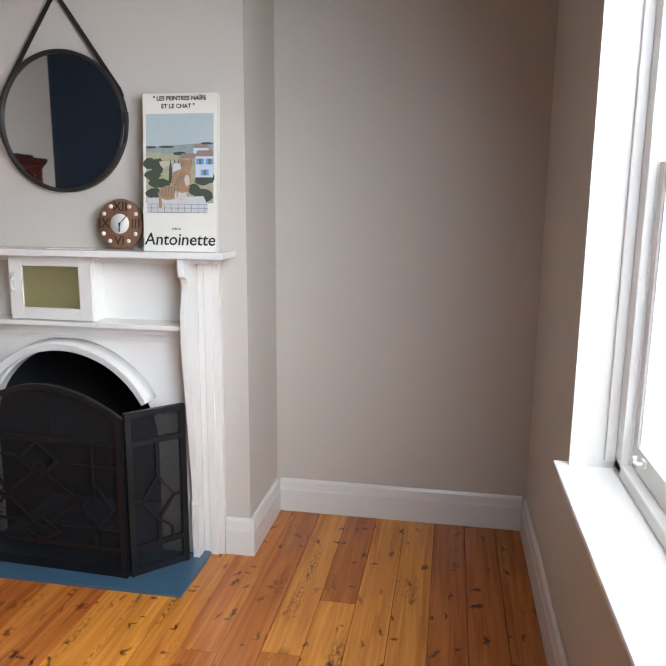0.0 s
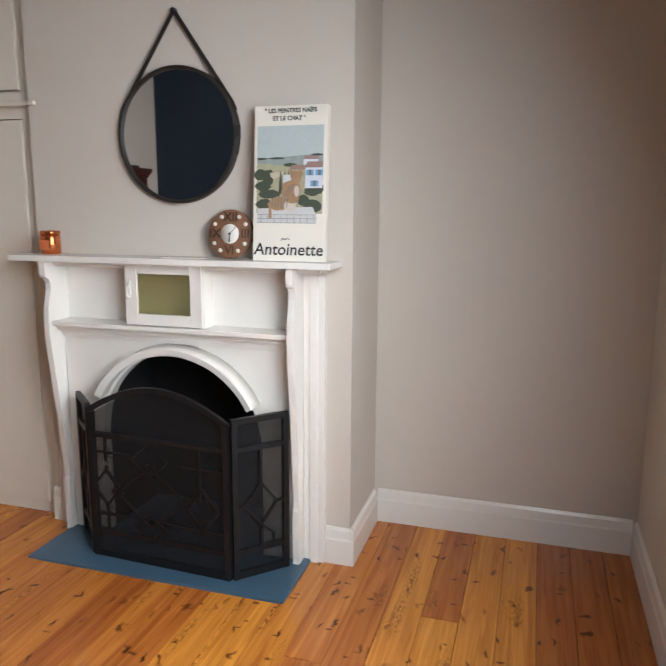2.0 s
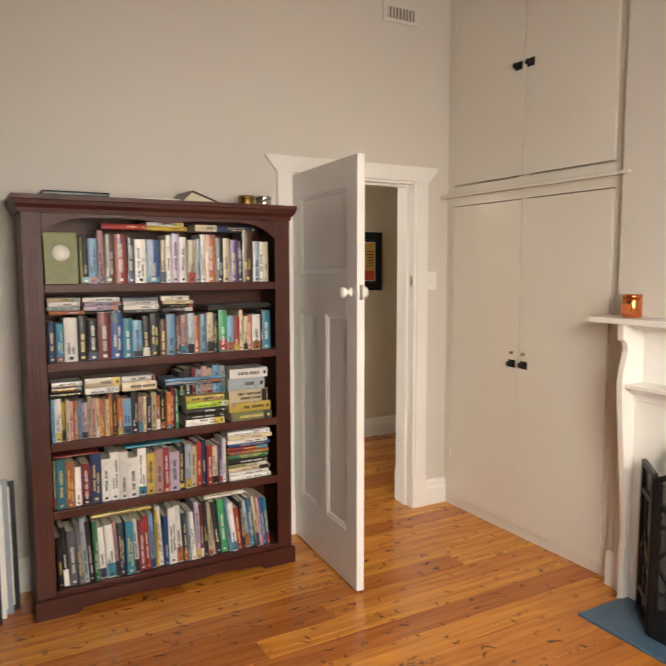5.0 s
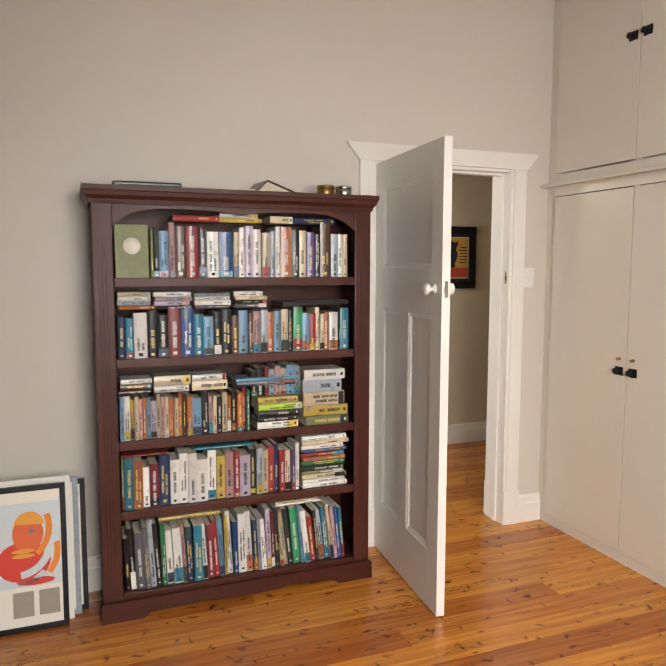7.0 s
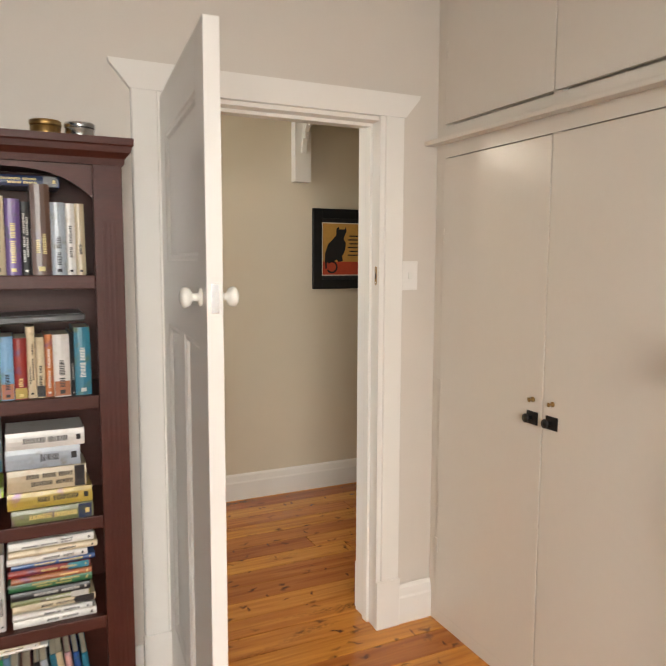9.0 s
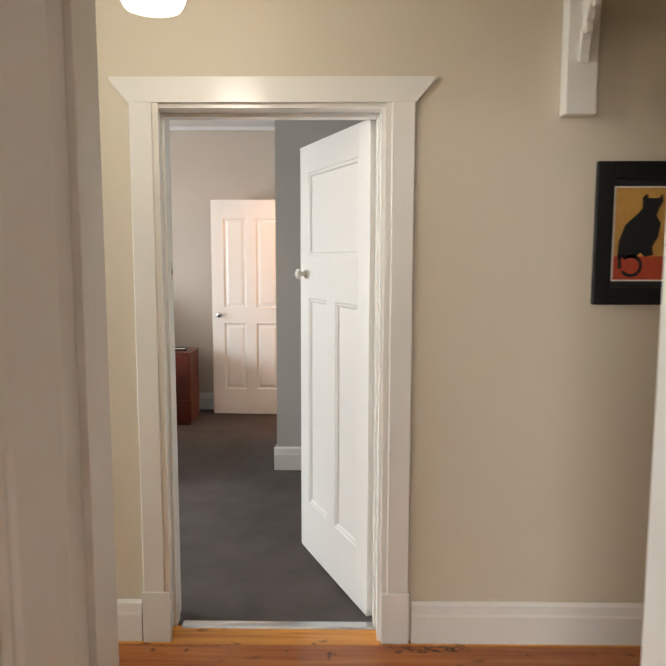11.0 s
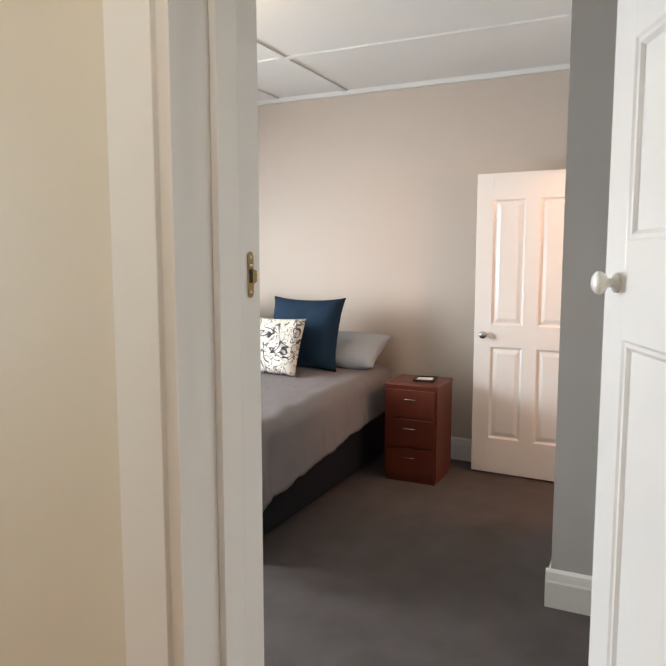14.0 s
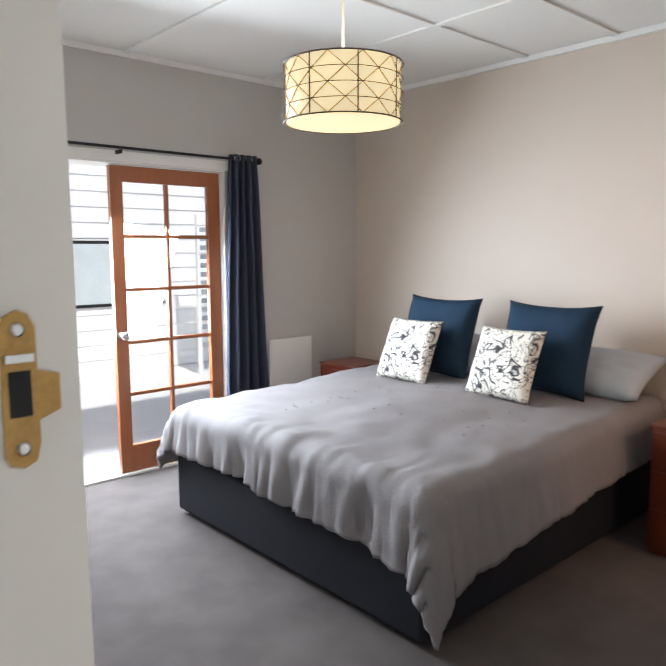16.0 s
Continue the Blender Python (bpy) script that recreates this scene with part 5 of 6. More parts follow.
for y, mm, nm in ((0.80, BRASS, "brass"), (0.89, CHROME, "clear")):
    tn = thing("small_tin", f"small {nm} tin standing on the bookcase", "tin", pose(-2.77, y, 1.8455))
    part("body", lathe(B(), [(0.038, 0), (0.040, 0.003), (0.040, 0.034), (0.038, 0.036), (0, 0.036)], (0, 0, 0), 28), mm, tn)
    part("lid", lathe(B(), [(0.041, 0.0365), (0.042, 0.038), (0.042, 0.049), (0.040, 0.051), (0, 0.051)], (0, 0, 0), 28), mm, tn)
tab = thing("black_tablet", "black tablet lying across the books on a shelf", "tablet", pose(FRONT - 0.085, YA + 0.885, TOPS[3] + 0.212, 1.5, 0, 0))
part("body", box(B(), -0.10, -0.17, 0, 0.105, 0.15, 0.020, 0.004), COVERS['k'], tab)
part("screen", box(B(), -0.09, -0.16, 0.020, 0.095, 0.14, 0.0208), COVERS['c'], tab)

# ---- framed pictures leaning on the wall by the bookcase ----
def leaning(name, label, y0, y1, h, x, deg, frame_m, art):
    t = thing(name, label, "framed picture", pose(x, 0, 0.002, 0, -deg, 0))
    w = 0.022
    bm = B()
    for a, b, c, d in ((y0, y0 + w, 0, h), (y1 - w, y1, 0, h), (y0 + w, y1 - w, 0, w), (y0 + w, y1 - w, h - w, h)):
        box(bm, -0.024, a, c, 0, b, d, 0.002)
    part("frame", bm, frame_m, t)
    part("mount", box(B(), -0.018, y0 + w, w, -0.008, y1 - w, h - w), PAPERW, t)
    return t


ap = leaning("leaning_print", "black-framed print with bold orange and red shapes leaning on the wall", -0.86, -0.385, 0.605, -2.70, 6, BLACK, None)
RED, PINKC, TAUPE = mat("print_red", (0.65, 0.05, 0.03), 0.6, 0.05), mat("print_gold", (0.75, 0.33, 0.05), 0.6, 0.05), mat("print_taupe", (0.32, 0.28, 0.22), 0.6, 0.1)


def band(bm, cy, cz, r0, r1, a0, a1, x=-0.0076, n=14):
    pts = [(cy + r0 * math.cos(a0 + (a1 - a0) * i / n), cz + r0 * math.sin(a0 + (a1 - a0) * i / n)) for i in range(n + 1)]
    pts += [(cy + r1 * math.cos(a1 - (a1 - a0) * i / n), cz + r1 * math.sin(a1 - (a1 - a0) * i / n)) for i in range(n + 1)]
    return prism(bm, pts, 'x', x, x + 0.0004)


PALE, CORAL, AMBERINK = mat("print_pale_blue", (0.60, 0.66, 0.68), 0.6, 0.06, 5), mat("print_coral", (0.70, 0.13, 0.04), 0.6, 0.06), mat("print_orange", (0.80, 0.24, 0.03), 0.6, 0.06)
part("printed_ground", box(B(), -0.0079, -0.79, 0.185, -0.0074, -0.41, 0.535), PALE, ap)


def oval(cy, cz, ry, rz, x, a0=0.0, a1=2 * math.pi, n=24):
    """A flat printed oval or a segment of one."""
    return prism(B(), [(cy + ry * math.cos(a0 + (a1 - a0) * i / n), cz + rz * math.sin(a0 + (a1 - a0) * i / n)) for i in range(n)], 'x', x, x + 0.0003)


part("printed_body", oval(-0.555, 0.29, 0.105, 0.085, -0.0073), RED, ap)
part("printed_swirl", band(B(), -0.575, 0.355, 0.105, 0.135, -1.5, 0.1, -0.0072), PALE, ap)
part("printed_swirl", band(B(), -0.575, 0.335, 0.125, 0.148, -2.1, -0.75, -0.0071), PALE, ap)
part("printed_foot", oval(-0.51, 0.205, 0.075, 0.016, -0.0070), RED, ap)
part("printed_arm", band(B(), -0.60, 0.43, 0.135, 0.160, -0.85, 0.35, -0.0070), AMBERINK, ap)
part("printed_arm", band(B(), -0.57, 0.33, 0.135, 0.160, -0.70, 0.20, -0.0069), AMBERINK, ap)
part("printed_head", oval(-0.535, 0.405, 0.060, 0.075, -0.0069), CORAL, ap)
part("printed_cap", oval(-0.530, 0.440, 0.058, 0.058, -0.0066, 0.0, math.pi), PINKC, ap)
part("printed_eye", oval(-0.520, 0.415, 0.010, 0.008, -0.0065), COVERS['l'], ap)
for z in (0.315, 0.335):
    part("printed_collar", oval(-0.555, z, 0.045, 0.009, -0.0065), PINKC, ap)
part("printed_block", box(B(), -0.0078, -0.50, 0.06, -0.007, -0.42, 0.165), TAUPE, ap)
part("printed_block", box(B(), -0.0078, -0.60, 0.06, -0.007, -0.52, 0.165), TAUPE, ap)
for i, (h, y, mm) in enumerate(((0.62, -0.365, TRIM), (0.60, -0.335, COVERS['s']), (0.58, -0.305, BLACK))):
    q = leaning("stacked_picture", "thin %s frame stacked against the wall by the bookcase" % ("white", "grey", "black")[i], y - 0.42, y, h, -2.75 - 0.032 * i, 6, mm, None)

# ---- hall ----
pic = thing("framed_poster", "black-framed poster of a black cat on yellow and red", "picture", pose(-4.699, 0, 0))
PY0, PY1, PZ0, PZ1 = 2.457, 2.872, 1.333, 1.851
bm = B()
w = 0.062
for a, b, c, d in ((PY0, PY0 + w, PZ0, PZ1), (PY1 - w, PY1, PZ0, PZ1), (PY0 + w, PY1 - w, PZ0, PZ0 + w), (PY0 + w, PY1 - w, PZ1 - w, PZ1)):
    box(bm, 0.001, a, c, 0.026, b, d, 0.004)
part("frame", bm, BLACK, pic)
part("mat_board", box(B(), 0.001, PY0 + w, PZ0 + w, 0.012, PY1 - w, PZ1 - w), COVERS['k'], pic)
AY0, AY1, AZ0, AZ1 = 2.530, 2.798, 1.425, 1.757
part("slip", box(B(), 0.012, AY0 - 0.006, AZ0 - 0.006, 0.0128, AY1 + 0.006, AZ1 + 0.006), PAPERW, pic)
part("printed_ground", box(B(), 0.0128, AY0, AZ0, 0.0134, AY1, AZ1), mat("poster_yellow", (0.60, 0.33, 0.08), 0.6, 0.15, 20), pic)
part("printed_base", box(B(), 0.0134, AY0, AZ0, 0.0138, AY1, AZ0 + 0.085), mat("poster_red", (0.50, 0.07, 0.03), 0.6, 0.15, 20), pic)
cat = [(0.05, 0.24), (0.06, 0.42), (0.14, 0.60), (0.30, 0.72), (0.36, 0.78), (0.36, 0.90), (0.42, 0.94), (0.44, 0.89), (0.58, 0.89), (0.62, 0.94), (0.64, 0.86), (0.58, 0.76), (0.56, 0.70), (0.62, 0.62), (0.60, 0.48), (0.52, 0.36), (0.54, 0.27), (0.42, 0.25), (0.36, 0.30), (0.30, 0.24)]
part("printed_figure", prism(B(), [(AY0 + u * (AY1 - AY0), AZ0 + v * (AZ1 - AZ0)) for u, v in cat], 'x', 0.0138, 0.0142), INK, pic)
tl = B()
band(tl, AY0 + 0.065, AZ0 + 0.05, 0.030, 0.042, -2.6, 2.4, 0.0138)
bar(tl, (0.014, AY0 + 0.024, AZ0 + 0.04), (0.014, AY0 + 0.022, AZ0 + 0.09), 0.0004, 0.013)
part("printed_tail", tl, INK, pic)
for i, z in enumerate((1.68, 1.655, 1.63, 1.605, 1.58, 1.555)):
    part("printed_line", box(B(), 0.0138, AY1 - 0.075 - 0.012 * (i % 2), z - 0.006, 0.0142, AY1 - 0.012, z + 0.002), INK, pic)
glb = thing("hall_pendant", "lit opal glass pendant globe on a rod", "ceiling light", pose(-3.98, 1.05, 0))
part("globe", lathe(B(), [(0.0, 2.128), (0.05, 2.129), (0.072, 2.136), (0.082, 2.155), (0.094, 2.21), (0.085, 2.26), (0.05, 2.29), (0, 2.295)], (0, 0, 0), 32), GLOBE, glb).visible_shadow = False
part("rod", lathe(B(), [(0.008, 2.29), (0.008, H1 - 0.02)], (0, 0, 0), 12), BRASS, glb)
part("ceiling_rose", lathe(B(), [(0.05, H1 - 0.025), (0.055, H1 - 0.001)], (0, 0, 0), 24), BRASS, glb)
ha = thing("hall_fretwork_arch", "white timber fretwork arch across the hall on corbels", "arch")
for x0, x1 in ((-4.697, -4.63), (-3.245, -3.171)):
    bm = box(B(), x0, 2.315, 2.006, x1, 2.425, H1 - 0.003, 0.005)
    part("corbel", bm, TRIM, ha)
part("beam", box(B(), -4.63, 2.34, 2.72, -3.245, 2.40, 2.80, 0.004), TRIM, ha)
part("upper_panel", box(B(), -4.63, 2.355, 2.80, -3.245, 2.385, H1 - 0.003), TRIM, ha)
n = 14
for i in range(n):
    a0, a1 = math.pi * i / n, math.pi * (i + 1) / n
    f = lambda a: (-3.96 - 0.665 * math.cos(a), 2.37, 2.18 + 0.34 * math.sin(a) ** 0.8)
    part("arch_bar", bar(B(), f(a0), f(a1), 0.024, 0.03), TRIM, ha)
    q = f((a0 + a1) / 2)
    part("drop_block", box(B(), q[0] - 0.012, 2.36, q[2] - 0.055, q[0] + 0.012, 2.382, q[2] - 0.014, 0.001), TRIM, ha)
    part("spindle", lathe(B(), [(0.008, q[2] + 0.01), (0.011, (q[2] + 2.72) / 2), (0.008, 2.72)], (q[0], 2.37, 0), 8), TRIM, ha)

# ---- bedroom ----
FX, HX = -6.63, -8.70
SY, LY = -0.36, -2.20
bed = thing("bed", "double bed base in black fabric with a mattress on castors", "bed")
part("base", box(B(), HX, LY, 0.03, FX + 0.015, SY, 0.36, 0.02), BASEM, bed)
part("mattress", box(B(), HX, LY + 0.005, 0.361, FX, SY - 0.005, 0.585, 0.05), NAVYCLOTH, bed, "mattress in a dark navy fitted sheet")
for x in (-6.78, -7.62, -8.55):
    for y in (SY - 0.05, -1.21, LY + 0.05):
        c = part("castor", lathe(B(), [(0.012, -0.012), (0.03, -0.010), (0.032, 0.0), (0.03, 0.010), (0.012, 0.012)], (0, 0, 0), 18, 'y'), BLACK, bed)
        c.location = (x, y, 0.0325)
        part("castor_stem", lathe(B(), [(0.008, 0.0), (0.010, 0.03)], (0, 0, 0), 10), BRASS, c)
# duvet: a sheet laid over the bed, hanging with folds
NX, NY = 120, 110
s0, s1 = -8.60, FX + 0.345
t0, t1 = LY - 0.34, SY + 0.40
TOP = 0.625
me = bpy.data.meshes.new("duvet")
vs, fs = [], []
ED = 0.05


def drape(s, t):
    a = s - (FX - ED)
    b = (t - (SY - ED)) if t > (SY - ED) else ((LY + ED) - t if t < LY + ED else 0)
    a, b = max(a, 0), max(b, 0)
    d = (a ** 2.6 + b ** 2.6) ** (1 / 2.6)
    puff = 0.018 * noise.noise((s * 2.2, t * 2.2, 3)) + 0.010 * noise.noise((s * 6, t * 6, 1)) + 0.045 * min(1, max(0, (-s - 6.9) / 1.4))
    cx = min(max(t, LY + ED), SY - ED)
    bx = min(s, FX - ED)
    crown = 0.02 * math.sin(math.pi * (cx - LY) / (SY - LY))
    near = max(0.0, 1 - max(0.0, (FX - 0.05 - s)) / 0.35)
    z = TOP + puff + crown + near * 0.010 * noise.noise((t * 22, s * 4, 6))
    if d <= 0:
        return (s, t, z)
    R = 0.075
    rad = math.hypot(a, b)
    ux, uy = a / rad, b / rad * (1 if t > -1.2 else -1)
    q = R * math.pi / 2
    if d < q:
        out, down = R * math.sin(d / R), R * (1 - math.cos(d / R))
    else:
        out, down = R, R + (d - q)
    along = t if a > b else s
    fold = noise.noise((along * 9, d * 2.0, 7)) * 0.9 + noise.noise((along * 21 + d * 3, d * 2, 2)) * 0.9 + noise.noise((along * 42, d * 5, 4)) * 0.6
    amp = (0.032 if a > b else 0.014) * min(1, down / 0.20)
    flare = out + 0.30 * min(a, b) + amp * fold + (0.10 if a > b else 0.20) * down * (0.6 + 0.4 * noise.noise((along * 4, 9, 0)))
    return (bx + ux * flare, cx + uy * flare, max(0.03, z - down + 0.012 * noise.noise((along * 7, 5, 5))))


for i in range(NX + 1):
    for j in range(NY + 1):
        u, w = i / NX, j / NY
        s = s0 + (s1 - 0.13 * (1 - w) ** 0.8 - s0) * u
        tt1 = t1 - 0.12 * (1 - u) - 0.03 * math.sin(3 * u + 0.4) ** 2
        vs.append(drape(s, t0 + (tt1 - t0) * w))
for i in range(NX):
    for j in range(NY):
        k = i * (NY + 1) + j
        fs.append((k, k + NY + 1, k + NY + 2, k + 1))
me.from_pydata(vs, [], fs)
for p in me.polygons:
    p.use_smooth = True
me.materials.append(DUVETM)
duv = tagged(new("duvet", me), "rumpled warm grey duvet hanging over the bed's foot and sides", "duvet")
sol = duv.modifiers.new("thickness", 'SOLIDIFY')
sol.thickness, sol.offset = 0.018, 1
rr = random.Random(9)
pip = B()
for i in range(44):
    x, y = rr.uniform(-7.9, -6.95), rr.uniform(-1.75, -0.6)
    p = drape(x, y)
    lathe(pip, [(0.007, p[2] + 0.012), (0.006, p[2] + 0.021), (0, p[2] + 0.023)], (x, y, 0), 6)
part("tuft", pip, DUVETM, duv)


def cushion(name, label, category, w, h, th, m, material, ears=0.1, group=""):
    """A stuffed square: thin pinched edges, pointed corners, creases."""
    n = 22
    bm = B()
    for sgn in (1, -1):
        g = []
        for i in range(n + 1):
            rowv = []
            for j in range(n + 1):
                u, v = i / n * 2 - 1, j / n * 2 - 1
                pin = 1 - ears * (1 - abs(v) ** 2.2) * abs(u) ** 3, 1 - ears * (1 - abs(u) ** 2.2) * abs(v) ** 3
                bulge = (max(0, 1 - u ** 4) * max(0, 1 - v ** 4)) ** 0.55
                cr = 0.05 * th * noise.noise((u * 4 + w * 9, v * 4, sgn * 2 + h)) + 0.03 * th * noise.noise((u * 11, v * 11, sgn))
                rowv.append(bm.verts.new((u * w / 2 * pin[0], sgn * (th / 2 * bulge + cr * bulge), h / 2 + v * h / 2 * pin[1])))
            g.append(rowv)
        for i in range(n):
            for j in range(n):
                f = bm.faces.new((g[i][j], g[i + 1][j], g[i + 1][j + 1], g[i][j + 1]))
                f.smooth = True
    bmesh.ops.remove_doubles(bm, verts=bm.verts[:], dist=0.0004)
    bmesh.ops.recalc_face_normals(bm, faces=bm.faces[:])
    ob = part(name, bm, material)
    tagged(ob, label, category, group)
    ob.matrix_world = m
    return ob


FLORAL = mat("floral_print_cotton", (0.72, 0.67, 0.58), 0.85, 0.05, 6, 0.2, 250, spec=0.2)
nt = FLORAL.node_tree
bs = nt.nodes["Principled BSDF"]
tc = nt.nodes.new("ShaderNodeTexCoord")
prev = bs.inputs["Base Color"].links[0].from_socket
for sc, lo, hi, dist, col in ((9.0, 0.40, 0.43, 3.5, (0.05, 0.045, 0.05, 1)), (16.0, 0.47, 0.495, 5.0, (0.12, 0.11, 0.12, 1))):
    wv = nt.nodes.new("ShaderNodeTexNoise")
    wv.inputs["Scale"].default_value, wv.inputs["Distortion"].default_value, wv.inputs["Detail"].default_value = sc, dist * 0.4, 1.0
    nt.links.new(tc.outputs["Object"], wv.inputs["Vector"])
    ab = nt.nodes.new("ShaderNodeValToRGB")
    e = ab.color_ramp.elements
    e[0].position, e[0].color = lo - 0.02, (0, 0, 0, 1)
    e[1].position, e[1].color = lo, (1, 1, 1, 1)
    x1 = e.new(hi)
    x1.color = (1, 1, 1, 1)
    x2 = e.new(hi + 0.02)
    x2.color = (0, 0, 0, 1)
    nt.links.new(wv.outputs[0], ab.inputs[0])
    mx = nt.nodes.new("ShaderNodeMixRGB")
    mx.inputs[2].default_value = col
    nt.links.new(ab.outputs[0], mx.inputs[0])
    nt.links.new(prev, mx.inputs[1])
    prev = mx.outputs[0]
nt.links.new(prev, bs.inputs["Base Color"])

PZ = 0.665
for y in (-0.70, -1.70):
    cushion("pillow", "pale grey pillow propped at the head of the bed", "pillow", 0.74, 0.44, 0.15, pose(-8.27, y, PZ + 0.05, -66, 0, 90), PILLOWM, 0.06, "pillows on the bed")
for y in (-0.855, -1.64):
    cushion("navy_cushion", "large plump navy cotton cushion leaning on the pillows", "cushion", 0.59, 0.54, 0.16, pose(-8.16, y, PZ + 0.02, -18, 0, 90), NAVYCLOTH, 0.10, "navy cushions on the bed")
for y in (-0.945, -1.655):
    cushion("floral_cushion", "small cream cushion printed with dark flowers", "cushion", 0.415, 0.415, 0.11, pose(-7.89, y, PZ + 0.02, -24, 0, 90), FLORAL, 0.05, "floral cushions on the bed")


def bedside(name, y0, label):
    x0, x1, h = -8.45, -8.10, 0.66
    t = thing(name, label, "bedside table")
    w = 0.36
    bm = box(B(), x0, y0, 0.03, x1, y0 + w, h - 0.022, 0.004)
    part("carcass", bm, NSWOOD, t)
    part("top", box(B(), x0 - 0.004, y0 - 0.006, h - 0.0215, x1 + 0.008, y0 + w + 0.006, h, 0.007), NSWOOD, t)
    part("plinth", box(B(), x0 + 0.01, y0 + 0.008, 0.0, x1 - 0.006, y0 + w - 0.008, 0.0295), NSWOOD, t)
    for k in range(3):
        z0 = 0.045 + k * 0.195
        d = part("drawer_front", box(B(), x1 + 0.0005, y0 + 0.014, z0, x1 + 0.012, y0 + w - 0.014, z0 + 0.185, 0.003), NSWOOD, t)
        bm = B()
        tube(bm, [(x1 + 0.012, y0 + w / 2 - 0.04, z0 + 0.125), (x1 + 0.022, y0 + w / 2 - 0.034, z0 + 0.125), (x1 + 0.022, y0 + w / 2 + 0.034, z0 + 0.125), (x1 + 0.012, y0 + w / 2 + 0.04, z0 + 0.125)], 0.003)
        part("pull", bm, CHROME, d, "slim metal pull")
    return t


bedside("bedside_table", -0.172, "reddish wooden three-drawer bedside table")
bedside("bedside_table", -2.66, "reddish wooden bedside table beyond the bed")
ph_ = thing("photo_frame", "small dark picture frame lying flat on the bedside table", "picture frame", pose(-8.29, 0.045, 0.6605, 0, 0, 8))
bm = B()
for a in ((-0.085, -0.07, -0.07, 0.07), (0.07, 0.085, -0.07, 0.07), (-0.07, 0.07, -0.07, -0.055), (-0.07, 0.07, 0.055, 0.07)):
    box(bm, a[0], a[2], 0, a[1], a[3], 0.014, 0.002)
part("frame", bm, BLACK, ph_)
part("picture", box(B(), -0.07, -0.055, 0, 0.07, 0.055, 0.006), PAPERW, ph_)
hb = thing("panel_heater", "flat white wall panel heater", "heater", pose(0, -2.95, 0))
part("panel", box(B(), -8.23, 0.020, 0.30, -7.82, 0.034, 0.822, 0.004), TRIM, hb)
part("bracket", box(B(), -8.10, 0.001, 0.40, -7.95, 0.020, 0.75), TRIM, hb)

# pendant over the bed
LC = (-6.56, -0.735)
pen = thing("drum_pendant", "lit cream drum pendant shade with brown diamond wires", "pendant lamp", pose(LC[0], LC[1], 0))
ZL0, ZL1, RL = 1.978, 2.185, 0.222
sh = part("shade", lathe(B(), [(RL - 0.012, ZL0), (RL - 0.010, ZL0), (RL - 0.010, ZL1), (RL - 0.012, ZL1), (RL - 0.0125, ZL0 + 0.001)], (0, 0, 0), 64), SHADE, pen)
sh.visible_shadow = False
df = part("diffuser", lathe(B(), [(RL - 0.035, ZL0 + 0.012), (RL - 0.034, ZL0 + 0.015), (0, ZL0 + 0.016)], (0, 0, 0), 48), DIFF, pen)
df.visible_shadow = False
ring = lambda z, r, q=0.0025: tube(B(), [(r * math.cos(2 * math.pi * i / 64), r * math.sin(2 * math.pi * i / 64), z) for i in range(65)], q, 6)
for k in range(5):
    part("hoop", ring(ZL0 + (ZL1 - ZL0) * k / 4, RL, 0.003 if k in (0, 4) else 0.0016), SHADELINE, pen)
for k in range(8):
    a = 2 * math.pi * k / 8 + 0.27
    part("upright", box(B(), RL * math.cos(a) - 0.002, RL * math.sin(a) - 0.002, ZL0, RL * math.cos(a) + 0.002, RL * math.sin(a) + 0.002, ZL1), SHADELINE, pen)
bm = B()
M = 22
hz = (ZL1 - ZL0) / 4
for k in range(4):
    for i in range(M):
        z0, z1 = ZL0 + hz * k, ZL0 + hz * (k + 1)
        up = (i + k) % 2 == 0
        a0, a1 = 2 * math.pi * i / M, 2 * math.pi * (i + 1) / M
        r = RL - 0.006
        bar(bm, (r * math.cos(a0), r * math.sin(a0), z0 if up else z1), (r * math.cos(a1), r * math.sin(a1), z1 if up else z0), 0.0035)
part("wire_lattice", bm, SHADEWEB, pen)
part("cord", lathe(B(), [(0.0045, ZL1), (0.0045, H2 - 0.03)], (0, 0, 0), 10), PORC, pen)
part("ceiling_rose", lathe(B(), [(0.03, H2 - 0.045), (0.04, H2 - 0.015), (0.042, H2 - 0.002)], (0, 0, 0), 24), PORC, pen)
bm = B()
for k in range(3):
    a = 2 * math.pi * k / 3
    bar(bm, (0, 0, ZL1 - 0.005), ((RL - 0.008) * math.cos(a), (RL - 0.008) * math.sin(a), ZL1 - 0.005), 0.003)
part("spider", bm, SHADELINE, pen)

# french doors, curtain
fd = thing("french_door_closed", "cedar-stained glazed door leaf with ten panes", "door")
X0, X1, FY = -7.455, -6.645, -3.03
for x0, x1 in ((X0, X0 + 0.095), (X1 - 0.085, X1)):
    part("stile", box(B(), x0, FY - 0.02, 0.02, x1, FY + 0.02, 2.045, 0.002), CEDAR, fd)
part("rail", box(B(), X0 + 0.095, FY - 0.02, 1.945, X1 - 0.085, FY + 0.02, 2.045, 0.002), CEDAR, fd)
part("rail", box(B(), X0 + 0.095, FY - 0.02, 0.02, X1 - 0.085, FY + 0.02, 0.20, 0.002), CEDAR, fd)
ga, gb_, gz0, gz1 = X0 + 0.095, X1 - 0.085, 0.20, 1.945
part("glazing_bar", box(B(), (ga + gb_) / 2 - 0.012, FY - 0.016, gz0, (ga + gb_) / 2 + 0.012, FY + 0.016, gz1, 0.003), CEDAR, fd)
